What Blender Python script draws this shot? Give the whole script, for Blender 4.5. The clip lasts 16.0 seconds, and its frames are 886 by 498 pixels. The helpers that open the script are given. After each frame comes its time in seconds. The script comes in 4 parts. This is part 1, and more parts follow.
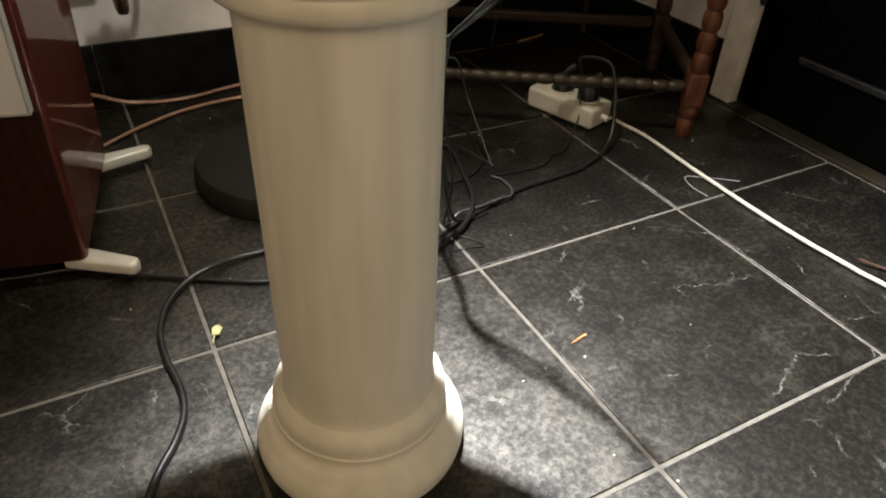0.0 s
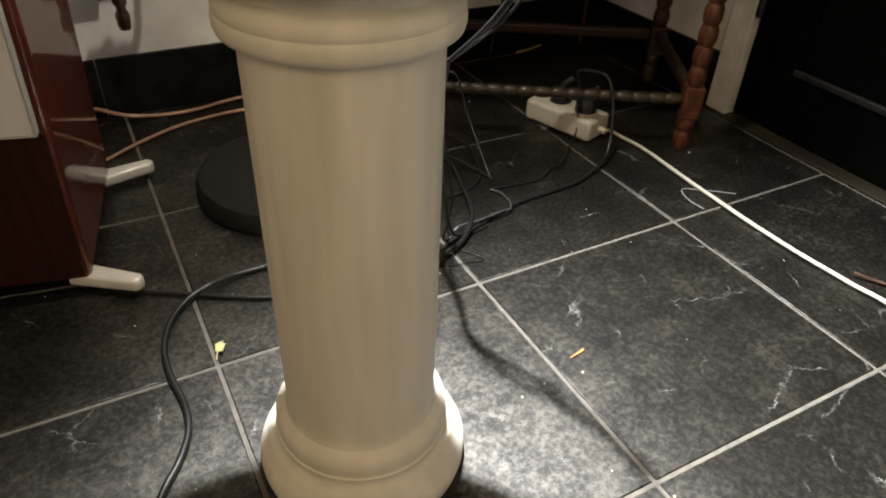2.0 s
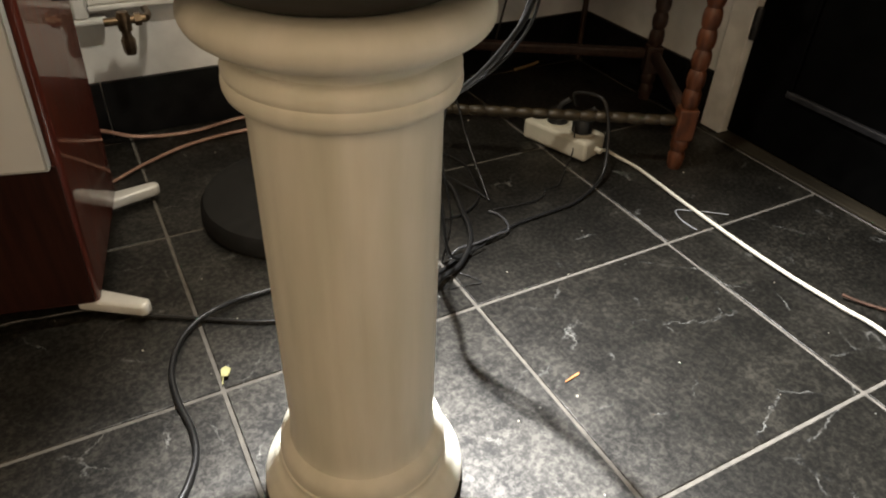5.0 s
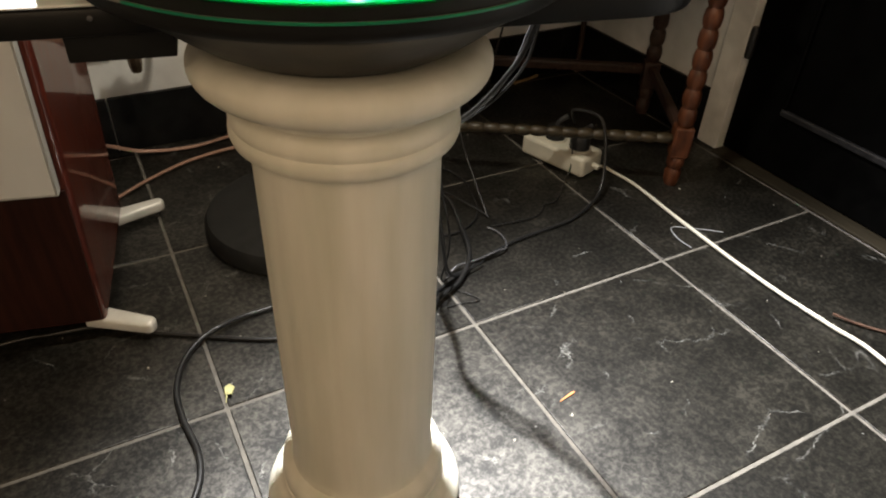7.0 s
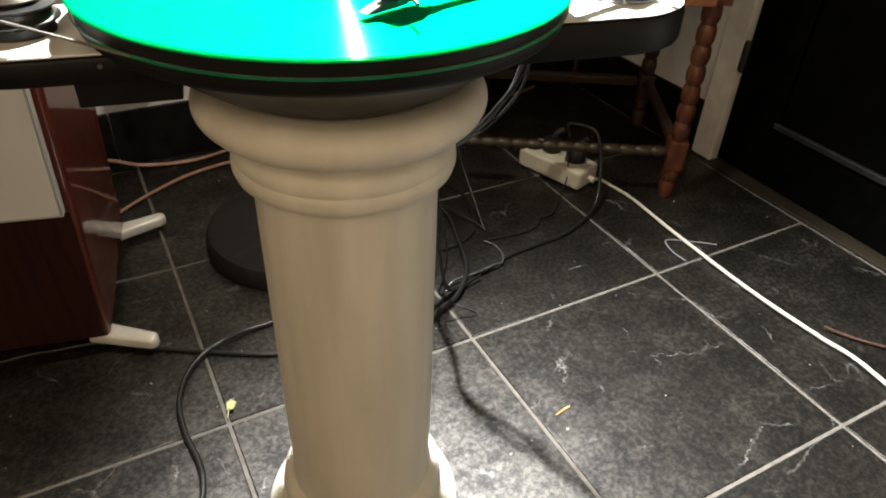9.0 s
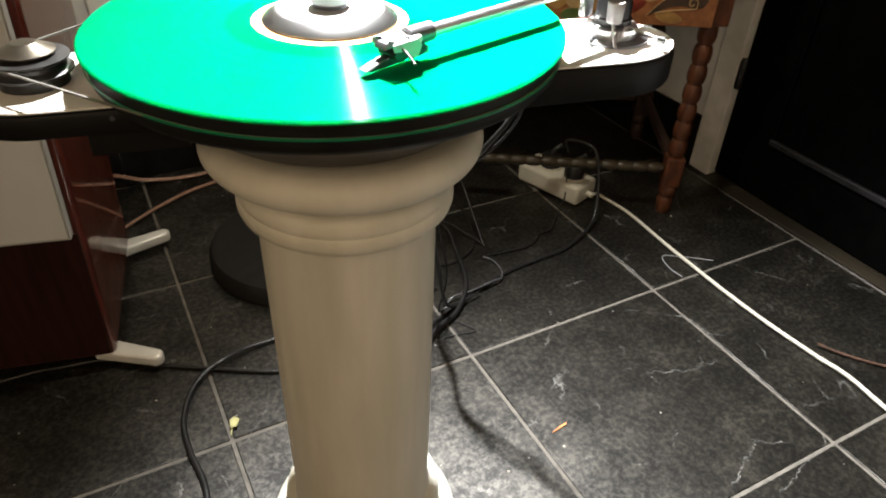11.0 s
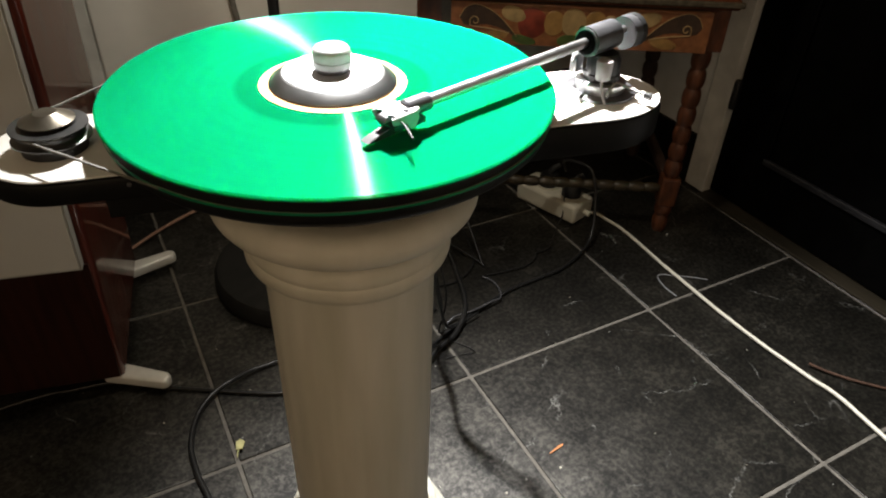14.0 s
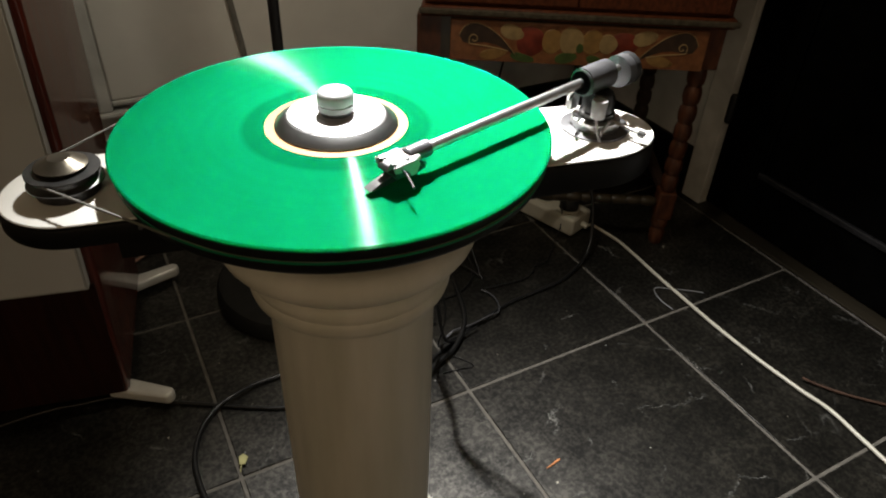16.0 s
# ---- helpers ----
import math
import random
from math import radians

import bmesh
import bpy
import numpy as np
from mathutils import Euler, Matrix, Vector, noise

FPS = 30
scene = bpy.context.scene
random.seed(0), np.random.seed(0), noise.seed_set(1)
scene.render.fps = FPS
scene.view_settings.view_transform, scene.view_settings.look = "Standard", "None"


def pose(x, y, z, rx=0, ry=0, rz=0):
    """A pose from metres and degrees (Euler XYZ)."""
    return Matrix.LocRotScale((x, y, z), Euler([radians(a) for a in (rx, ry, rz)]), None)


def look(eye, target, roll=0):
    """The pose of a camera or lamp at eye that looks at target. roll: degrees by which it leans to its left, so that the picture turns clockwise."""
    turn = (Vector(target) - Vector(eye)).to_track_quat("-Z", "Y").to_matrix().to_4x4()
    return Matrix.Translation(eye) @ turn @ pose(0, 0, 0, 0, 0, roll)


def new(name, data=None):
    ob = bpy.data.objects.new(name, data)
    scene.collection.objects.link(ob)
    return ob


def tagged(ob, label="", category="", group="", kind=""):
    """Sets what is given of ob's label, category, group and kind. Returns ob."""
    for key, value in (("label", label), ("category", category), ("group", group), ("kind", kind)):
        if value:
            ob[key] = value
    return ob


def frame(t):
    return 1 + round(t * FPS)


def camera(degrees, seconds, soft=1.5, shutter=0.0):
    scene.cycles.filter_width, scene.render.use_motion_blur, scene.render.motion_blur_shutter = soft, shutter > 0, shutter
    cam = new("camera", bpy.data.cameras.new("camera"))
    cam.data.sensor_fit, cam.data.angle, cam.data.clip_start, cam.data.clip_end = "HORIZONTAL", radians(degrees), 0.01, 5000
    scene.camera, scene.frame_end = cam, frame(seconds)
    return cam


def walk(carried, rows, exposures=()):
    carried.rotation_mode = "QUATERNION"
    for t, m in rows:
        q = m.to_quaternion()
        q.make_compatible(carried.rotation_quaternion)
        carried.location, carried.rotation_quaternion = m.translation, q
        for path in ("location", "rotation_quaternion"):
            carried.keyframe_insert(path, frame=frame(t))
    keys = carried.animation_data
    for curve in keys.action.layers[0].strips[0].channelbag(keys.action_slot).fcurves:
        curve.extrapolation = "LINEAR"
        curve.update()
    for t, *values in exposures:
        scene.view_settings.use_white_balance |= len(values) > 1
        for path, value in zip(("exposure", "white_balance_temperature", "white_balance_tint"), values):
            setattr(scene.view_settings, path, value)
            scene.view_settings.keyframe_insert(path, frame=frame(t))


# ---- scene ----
cam = camera(65.0, 16.0, soft=2.0)
PATH = [
    (0, (-0.387, -0.59, 0.548), (0.401, 0.812, -0.64), 2.5),
    (0.5, (-0.388, -0.589, 0.556), (0.402, 0.811, -0.633), 2.6),
    (1, (-0.387, -0.59, 0.561), (0.402, 0.814, -0.625), 2.3),
    (1.5, (-0.388, -0.591, 0.564), (0.401, 0.816, -0.619), 2.2),
    (2, (-0.388, -0.588, 0.569), (0.404, 0.815, -0.616), 2.4),
    (2.5, (-0.389, -0.588, 0.579), (0.406, 0.812, -0.609), 2.6),
    (3, (-0.389, -0.587, 0.585), (0.405, 0.812, -0.602), 2.7),
    (3.5, (-0.39, -0.587, 0.592), (0.405, 0.814, -0.594), 2.5),
    (4, (-0.388, -0.589, 0.596), (0.403, 0.815, -0.588), 2.3),
    (6.5, (-0.388, -0.589, 0.635), (0.404, 0.814, -0.55), 2.4),
    (7, (-0.387, -0.59, 0.643), (0.402, 0.814, -0.543), 2.5),
    (7.5, (-0.386, -0.59, 0.652), (0.403, 0.814, -0.534), 2.4),
    (8, (-0.388, -0.591, 0.653), (0.404, 0.815, -0.529), 2.3),
    (8.5, (-0.386, -0.591, 0.66), (0.406, 0.813, -0.524), 2.3),
    (9, (-0.387, -0.592, 0.668), (0.406, 0.813, -0.514), 2.4),
    (11.5, (-0.385, -0.593, 0.705), (0.403, 0.817, -0.474), 2.3),
    (12, (-0.386, -0.592, 0.712), (0.403, 0.817, -0.468), 2.1),
    (12.5, (-0.385, -0.592, 0.719), (0.404, 0.816, -0.462), 2.2),
    (13, (-0.385, -0.592, 0.728), (0.404, 0.816, -0.453), 2.4),
    (13.5, (-0.385, -0.592, 0.733), (0.405, 0.816, -0.447), 2.4),
    (14, (-0.384, -0.594, 0.74), (0.402, 0.818, -0.438), 2.1),
    (14.5, (-0.383, -0.593, 0.748), (0.402, 0.818, -0.432), 2.1),
    (15, (-0.385, -0.592, 0.757), (0.405, 0.818, -0.422), 2.3),
    (15.5, (-0.384, -0.593, 0.762), (0.403, 0.818, -0.416), 2.3),
    (16, (-0.384, -0.591, 0.771), (0.403, 0.817, -0.411), 2.2),
]
EXPOSURES = [(0, -0.18, 6500, 10), (4, -0.14, 6500, 10), (7, -0.08, 6500, 10), (9, -0.12, 6500, 10), (11.5, -0.52, 6500, 10), (13, -0.92, 6550, 10), (14, -1.32, 6600, 10), (15, -1.72, 6650, 9), (16, -2.0, 6700, 9)]
walk(cam, [(t, look(eye, target, roll)) for t, eye, target, roll in PATH], EXPOSURES)


# ---- world and lamps ----
world = bpy.data.worlds.new("night")
scene.world = world
world.use_nodes = True
world.node_tree.nodes["Background"].inputs["Color"].default_value = (0.01, 0.01, 0.012, 1)
world.node_tree.nodes["Background"].inputs["Strength"].default_value = 0.2

HEAD = Vector((-0.088, 0.105, 1.09))      # the reading lamp's bulb
bulb = bpy.data.lights.new("lamp_bulb", "SPOT")
bulb.energy, bulb.color = 375.0, (0.985, 0.985, 0.985)
bulb.spot_size, bulb.spot_blend, bulb.shadow_soft_size = radians(90), 1.0, 0.014
ob = new("lamp_bulb", bulb)
ob.matrix_world = look(HEAD, (0.07, -0.67, 0.0))
spill = bpy.data.lights.new("lamp_spill", "POINT")      # the bulb's bare light below the rim of the shade
spill.energy, spill.color, spill.shadow_soft_size = 21.0, (1.0, 0.91, 0.74), 0.04
ob = new("lamp_spill", spill)
ob.location = HEAD

# Warm light from behind the camera; its source is unseen and assumed.
ROOM_SOURCE = (-1.05, -1.50, 1.50)
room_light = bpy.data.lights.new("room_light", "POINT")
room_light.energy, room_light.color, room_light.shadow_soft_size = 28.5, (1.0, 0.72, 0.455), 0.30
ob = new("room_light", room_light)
ob.location = ROOM_SOURCE


# ---- materials ----
def material(name, color, rough=0.5, metal=0.0, vary=0.15, scale=30.0, bump=0.05, bump_scale=200.0, coat=0.0, second=None, stretch=(1, 1, 1), spec=0.5, coat_rough=0.08):
    """Principled surface with a coarse and a fine variation of colour, roughness and relief."""
    m = bpy.data.materials.new(name)
    m.use_nodes = True
    nt = m.node_tree
    n, link = nt.nodes, nt.links.new
    p = n["Principled BSDF"]
    p.inputs["Metallic"].default_value = metal
    p.inputs["Coat Weight"].default_value = coat
    p.inputs["Coat Roughness"].default_value = coat_rough
    p.inputs["Specular IOR Level"].default_value = spec
    geo = n.new("ShaderNodeNewGeometry")
    mp = n.new("ShaderNodeMapping")
    mp.inputs["Scale"].default_value = stretch
    link(geo.outputs["Position"], mp.inputs["Vector"])
    big = n.new("ShaderNodeTexNoise")
    big.inputs["Scale"].default_value, big.inputs["Detail"].default_value = scale, 6
    link(mp.outputs["Vector"], big.inputs["Vector"])
    ramp = n.new("ShaderNodeValToRGB")
    a = second if second else tuple(c * (1 - vary) for c in color)
    b = tuple(min(1, c * (1 + vary)) for c in color)
    ramp.color_ramp.elements[0].position, ramp.color_ramp.elements[0].color = 0.32, (*a, 1)
    ramp.color_ramp.elements[1].position, ramp.color_ramp.elements[1].color = 0.68, (*b, 1)
    link(big.outputs["Fac"], ramp.inputs["Fac"])
    link(ramp.outputs["Color"], p.inputs["Base Color"])
    rr = n.new("ShaderNodeMapRange")
    rr.inputs["To Min"].default_value, rr.inputs["To Max"].default_value = max(0.02, rough * 0.8), min(1, rough * 1.25)
    link(big.outputs["Fac"], rr.inputs["Value"])
    link(rr.outputs["Result"], p.inputs["Roughness"])
    if bump:
        fine = n.new("ShaderNodeTexNoise")
        fine.inputs["Scale"].default_value, fine.inputs["Detail"].default_value = bump_scale, 4
        link(mp.outputs["Vector"], fine.inputs["Vector"])
        bp = n.new("ShaderNodeBump")
        bp.inputs["Strength"].default_value, bp.inputs["Distance"].default_value = bump, 0.004
        link(fine.outputs["Fac"], bp.inputs["Height"])
        link(bp.outputs["Normal"], p.inputs["Normal"])
    return m


def tile_material():
    """Black slate-look tile: cloudy grey mottling and short pale veins, different on each tile."""
    m = bpy.data.materials.new("slate_tile")
    m.use_nodes = True
    nt = m.node_tree
    n, link = nt.nodes, nt.links.new
    p = n["Principled BSDF"]
    tc = n.new("ShaderNodeTexCoord")
    info = n.new("ShaderNodeObjectInfo")
    shift = n.new("ShaderNodeVectorMath")
    shift.operation = "MULTIPLY_ADD"
    comb = n.new("ShaderNodeCombineXYZ")
    for axis in "XYZ":
        link(info.outputs["Random"], comb.inputs[axis])
    link(comb.outputs["Vector"], shift.inputs[0])
    shift.inputs[1].default_value = (37.0, 91.0, 53.0)
    link(tc.outputs["Object"], shift.inputs[2])

    def noise_node(scale, detail, rough=0.55, distort=0.0):
        t = n.new("ShaderNodeTexNoise")
        t.inputs["Scale"].default_value, t.inputs["Detail"].default_value = scale, detail
        t.inputs["Roughness"].default_value, t.inputs["Distortion"].default_value = rough, distort
        link(shift.outputs["Vector"], t.inputs["Vector"])
        return t

    def ramp_node(src, stops):
        r = n.new("ShaderNodeValToRGB")
        e = r.color_ramp.elements
        e[0].position, e[0].color = stops[0][0], (*stops[0][1], 1)
        e[1].position, e[1].color = stops[-1][0], (*stops[-1][1], 1)
        for pos, c in stops[1:-1]:
            k = e.new(pos)
            k.color = (*c, 1)
        link(src, r.inputs["Fac"])
        return r

    cloud = noise_node(15, 6, 0.62)
    speck = noise_node(150, 8, 0.72, 0.25)
    speck_mask = ramp_node(speck.outputs["Fac"], [(0.42, (0, 0, 0)), (0.60, (1, 1, 1))])
    add = n.new("ShaderNodeMath")
    add.operation = "MULTIPLY_ADD"
    link(speck_mask.outputs["Color"], add.inputs[0])
    add.inputs[1].default_value = 0.42
    link(cloud.outputs["Fac"], add.inputs[2])
    base = ramp_node(add.outputs["Value"], [(0.36, (0.0030, 0.0027, 0.0021)), (0.56, (0.0060, 0.0055, 0.0043)), (0.78, (0.0098, 0.0090, 0.0071)), (1.05, (0.027, 0.0248, 0.0198))])
    # veins: edges of large warped cells, kept only in patches
    warp = noise_node(17, 7, 0.75)
    bend = n.new("ShaderNodeVectorMath")
    bend.operation = "MULTIPLY_ADD"
    link(warp.outputs["Color"], bend.inputs[0])
    bend.inputs[1].default_value = (0.045, 0.045, 0.045)
    link(shift.outputs["Vector"], bend.inputs[2])
    cells = n.new("ShaderNodeTexVoronoi")
    cells.feature = "DISTANCE_TO_EDGE"
    cells.inputs["Scale"].default_value = 9
    link(bend.outputs["Vector"], cells.inputs["Vector"])
    line = ramp_node(cells.outputs["Distance"], [(0.0, (1, 1, 1)), (0.007, (0, 0, 0))])
    patch = noise_node(19, 4)
    patch_mask = ramp_node(patch.outputs["Fac"], [(0.52, (0, 0, 0)), (0.70, (1, 1, 1))])
    both = n.new("ShaderNodeMath")
    both.operation = "MULTIPLY"
    link(line.outputs["Color"], both.inputs[0])
    link(patch_mask.outputs["Color"], both.inputs[1])
    # small bright chips
    vor = n.new("ShaderNodeTexVoronoi")
    vor.inputs["Scale"].default_value = 22
    link(shift.outputs["Vector"], vor.inputs["Vector"])
    chip = ramp_node(vor.outputs["Distance"], [(0.018, (1, 1, 1)), (0.035, (0, 0, 0))])
    mx = n.new("ShaderNodeMath")
    mx.operation = "MAXIMUM"
    link(both.outputs["Value"], mx.inputs[0])
    link(chip.outputs["Color"], mx.inputs[1])
    mix = n.new("ShaderNodeMix")
    mix.data_type = "RGBA"
    link(mx.outputs["Value"], mix.inputs["Factor"])
    link(base.outputs["Color"], mix.inputs["A"])
    mix.inputs["B"].default_value = (0.25, 0.25, 0.235, 1)
    link(mix.outputs["Result"], p.inputs["Base Color"])
    rr = n.new("ShaderNodeMapRange")
    rr.inputs["To Min"].default_value, rr.inputs["To Max"].default_value = 0.46, 0.39
    gloss = n.new("ShaderNodeMapRange")
    gloss.inputs["To Min"].default_value, gloss.inputs["To Max"].default_value = 0.004, 0.060
    link(add.outputs["Value"], gloss.inputs["Value"])
    gloss.inputs["From Min"].default_value, gloss.inputs["From Max"].default_value = 0.45, 0.95
    p.inputs["Specular IOR Level"].default_value = 0.30
    sheen = n.new("ShaderNodeBsdfGlossy")
    sheen.distribution = "BECKMANN"
    sheen.inputs["Color"].default_value = (0.82, 0.78, 0.71, 1)
    sheen.inputs["Roughness"].default_value = 0.48
    blend = n.new("ShaderNodeMixShader")
    link(gloss.outputs["Result"], blend.inputs["Fac"])
    link(p.outputs["BSDF"], blend.inputs[1])
    link(sheen.outputs["BSDF"], blend.inputs[2])
    link(blend.outputs["Shader"], n["Material Output"].inputs["Surface"])
    link(speck_mask.outputs["Color"], rr.inputs["Value"])
    link(rr.outputs["Result"], p.inputs["Roughness"])
    bp = n.new("ShaderNodeBump")
    bp.inputs["Strength"].default_value, bp.inputs["Distance"].default_value = 0.25, 0.001
    link(speck.outputs["Fac"], bp.inputs["Height"])
    link(bp.outputs["Normal"], p.inputs["Normal"])
    link(bp.outputs["Normal"], sheen.inputs["Normal"])
    return m


def record_material():
    """Green translucent vinyl: grooves stretch the highlights along the radius."""
    m = bpy.data.materials.new("green_vinyl")
    m.use_nodes = True
    nt = m.node_tree
    n, link = nt.nodes, nt.links.new
    p = n["Principled BSDF"]
    tc = n.new("ShaderNodeTexCoord")
    length = n.new("ShaderNodeVectorMath")
    length.operation = "LENGTH"
    link(tc.outputs["Object"], length.inputs[0])
    bands = n.new("ShaderNodeTexNoise")
    bands.noise_dimensions = "1D"
    bands.inputs["Scale"].default_value, bands.inputs["Detail"].default_value = 160, 5
    link(length.outputs["Value"], bands.inputs["W"])
    ramp = n.new("ShaderNodeValToRGB")
    ramp.color_ramp.elements[0].position, ramp.color_ramp.elements[0].color = 0.3, (0.0, 0.170, 0.060, 1)
    ramp.color_ramp.elements[1].position, ramp.color_ramp.elements[1].color = 0.7, (0.0, 0.178, 0.064, 1)
    link(bands.outputs["Fac"], ramp.inputs["Fac"])
    # the run-out by the label is smoother and deeper in colour
    wax = n.new("ShaderNodeMapRange")
    wax.inputs["From Min"].default_value, wax.inputs["From Max"].default_value = 0.063, 0.068
    wax.inputs["To Min"].default_value, wax.inputs["To Max"].default_value = 0.70, 1.0
    link(length.outputs["Value"], wax.inputs["Value"])
    deep = n.new("ShaderNodeVectorMath")
    deep.operation = "SCALE"
    link(ramp.outputs["Color"], deep.inputs[0])
    link(wax.outputs["Result"], deep.inputs["Scale"])
    link(deep.outputs["Vector"], p.inputs["Base Color"])
    p.inputs["Roughness"].default_value = 0.45
    p.inputs["Specular IOR Level"].default_value = 0.0
    p.inputs["Subsurface Weight"].default_value = 0.9
    p.inputs["Subsurface Radius"].default_value = (0.15, 1.0, 0.5)
    p.inputs["Subsurface Scale"].default_value = 0.014
    tan = n.new("ShaderNodeTangent")
    tan.direction_type, tan.axis = "RADIAL", "Z"
    groove = n.new("ShaderNodeBsdfAnisotropic")
    groove.inputs["Color"].default_value = (0.7, 1, 0.95, 1)
    groove.inputs["Roughness"].default_value = 0.24
    groove.inputs["Anisotropy"].default_value = 0.84
    link(tan.outputs["Tangent"], groove.inputs["Tangent"])
    # pressed dead wax and lead-in shine less than the grooved bands
    shine = n.new("ShaderNodeMapRange")
    shine.inputs["To Min"].default_value, shine.inputs["To Max"].default_value = 0.005, 0.013
    link(bands.outputs["Fac"], shine.inputs["Value"])
    blend = n.new("ShaderNodeMixShader")
    link(shine.outputs["Result"], blend.inputs["Fac"])
    link(p.outputs["BSDF"], blend.inputs[1])
    link(groove.outputs["BSDF"], blend.inputs[2])
    link(blend.outputs["Shader"], n["Material Output"].inputs["Surface"])
    return m


def wood_material(name, dark, light, rough=0.35, scale=(18, 18, 2.5), coat=0.3, spec=0.5):
    m = material(name, light, rough, 0, 0.1, 6, 0.06, 60, coat, dark, scale, spec)
    return m


TILE = tile_material()
GROUT = material("grout", (0.115, 0.105, 0.09), 0.85, 0, 0.25, 60, 0.3, 400)
VINYL = record_material()
CREAM = material("cream_plaster", (0.82, 0.785, 0.69), 0.5, 0, 0.04, 16, 0.04, 300, second=(0.71, 0.69, 0.58), stretch=(2, 2, 0.3))
WALL = material("white_wall", (0.76, 0.76, 0.735), 0.5, 0, 0.2, 9, 0.2, 60)
RADIATOR = material("radiator_enamel", (0.84, 0.82, 0.77), 0.35, 0, 0.06, 9, 0.02, 60)
JAMB = material("white_gloss_paint", (0.72, 0.72, 0.69), 0.4, 0, 0.18, 18, 0.1, 70)
SKIRT = material("black_tile", (0.008, 0.008, 0.008), 0.3, 0, 0.4, 30, 0.03, 120, spec=0.15)
DOOR = material("black_door_paint", (0.0016, 0.0016, 0.0016), 0.6, 0, 0.4, 25, 0.06, 90, spec=0.03)
DOOR_EDGE = material("lighter_black_paint", (0.013, 0.013, 0.015), 0.4, 0, 0.5, 60, 0.08, 90)
THRESH = material("grey_wood_strip", (0.024, 0.020, 0.0135), 0.6, 0, 0.35, 30, 0.1, 160, stretch=(1, 0.15, 1), spec=0.12)
MAHOGANY = material("mahogany_gloss", (0.10, 0.019, 0.010), 0.4, 0, 0.1, 6, 0.02, 60, 0.8, (0.055, 0.010, 0.006), (22, 22, 1.6), 0.1, 0.03)
# The unlit front is put into this darker copy of the cabinet's mahogany.
MAHOGANY_UNLIT = wood_material("mahogany_satin_unlit", (0.016, 0.005, 0.0035), (0.030, 0.009, 0.006), 0.5, (22, 22, 1.6), 0.0, 0.15)
GRILLE = material("grey_grille_cloth", (0.60, 0.60, 0.585), 0.9, 0, 0.04, 12, 0.15, 1400)
GRILLE_RIM = material("pale_grille_rim", (0.42, 0.42, 0.40), 0.5, 0, 0.08, 60, 0.05, 200)
FOOT = material("white_enamel_metal", (0.74, 0.73, 0.69), 0.3, 0.2, 0.06, 50, 0.03, 200)
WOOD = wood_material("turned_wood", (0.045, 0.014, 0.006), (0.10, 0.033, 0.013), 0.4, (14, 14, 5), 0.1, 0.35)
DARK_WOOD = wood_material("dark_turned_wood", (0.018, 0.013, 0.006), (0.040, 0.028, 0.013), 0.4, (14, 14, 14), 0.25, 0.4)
# Back legs, back and side stretchers: darker and duller than the front legs.
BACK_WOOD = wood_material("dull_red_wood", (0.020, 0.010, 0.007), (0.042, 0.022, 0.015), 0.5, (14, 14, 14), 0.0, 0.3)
SEAT_WOOD = wood_material("seat_wood", (0.06, 0.016, 0.006), (0.12, 0.034, 0.012), 0.5, (8, 50, 20), 0.0, 0.2)
PANEL = wood_material("painted_panel", (0.17, 0.062, 0.02), (0.26, 0.10, 0.035), 0.4, (14, 14, 14), 0.2)
MOULDING = wood_material("grey_brown_moulding", (0.045, 0.036, 0.024), (0.09, 0.075, 0.052), 0.5, (20, 20, 20), 0.0, 0.2)
RED = material("red_paint", (0.20, 0.028, 0.012), 0.45, 0, 0.3, 60, 0.05, 200)
YELLOW = material("ochre_paint", (0.29, 0.16, 0.048), 0.45, 0, 0.22, 70, 0.05, 200)
PALE = material("cream_paint", (0.34, 0.23, 0.10), 0.45, 0, 0.2, 70, 0.05, 200)
LEAF = material("green_paint", (0.06, 0.10, 0.022), 0.45, 0, 0.25, 60, 0.05, 200)
BROWN = material("dark_brown_paint_and_shade", (0.045, 0.024, 0.013), 0.45, 0, 0.3, 60, 0.05, 200)
BLACK = material("black_satin_metal", (0.012, 0.012, 0.013), 0.4, 0, 0.3, 40, 0.04, 500)
BLACK_BASE = material("black_powder_coat", (0.014, 0.014, 0.0135), 0.65, 0, 0.3, 60, 0.15, 700, spec=0.2)
PLINTH = material("black_acrylic", (0.006, 0.006, 0.006), 0.45, 0, 0.3, 30, 0.03, 300, spec=0.25)
PLATTER = material("black_platter_rim", (0.010, 0.010, 0.010), 0.5, 0, 0.3, 30, 0.03, 300, spec=0.25)
POD_TOP = material("white_laminate", (0.82, 0.81, 0.77), 0.35, 0, 0.04, 30, 0.02, 200)
ALU = material("brushed_aluminium", (0.70, 0.70, 0.70), 0.34, 1.0, 0.08, 90, 0.05, 300)
CLAMP_METAL = material("turned_grey_metal", (0.26, 0.26, 0.26), 0.34, 1.0, 0.05, 25, 0.02, 300)
ALU_MATT = material("matt_grey_metal", (0.17, 0.17, 0.178), 0.42, 0.85, 0.1, 90, 0.05, 300)
STEEL_DARK = material("dark_steel", (0.10, 0.10, 0.10), 0.35, 0.8, 0.2, 60, 0.05, 300)
CLAMP_TOP = material("bead_blasted_aluminium", (0.47, 0.47, 0.48), 0.5, 0.35, 0.05, 300, 0.1, 900)
GREY_TWIN = material("grey_twin_cable", (0.20, 0.19, 0.17), 0.5, 0, 0.2, 60, 0.02, 300)
RUBBER = material("black_rubber", (0.013, 0.013, 0.013), 0.5, 0, 0.3, 60, 0.05, 300)
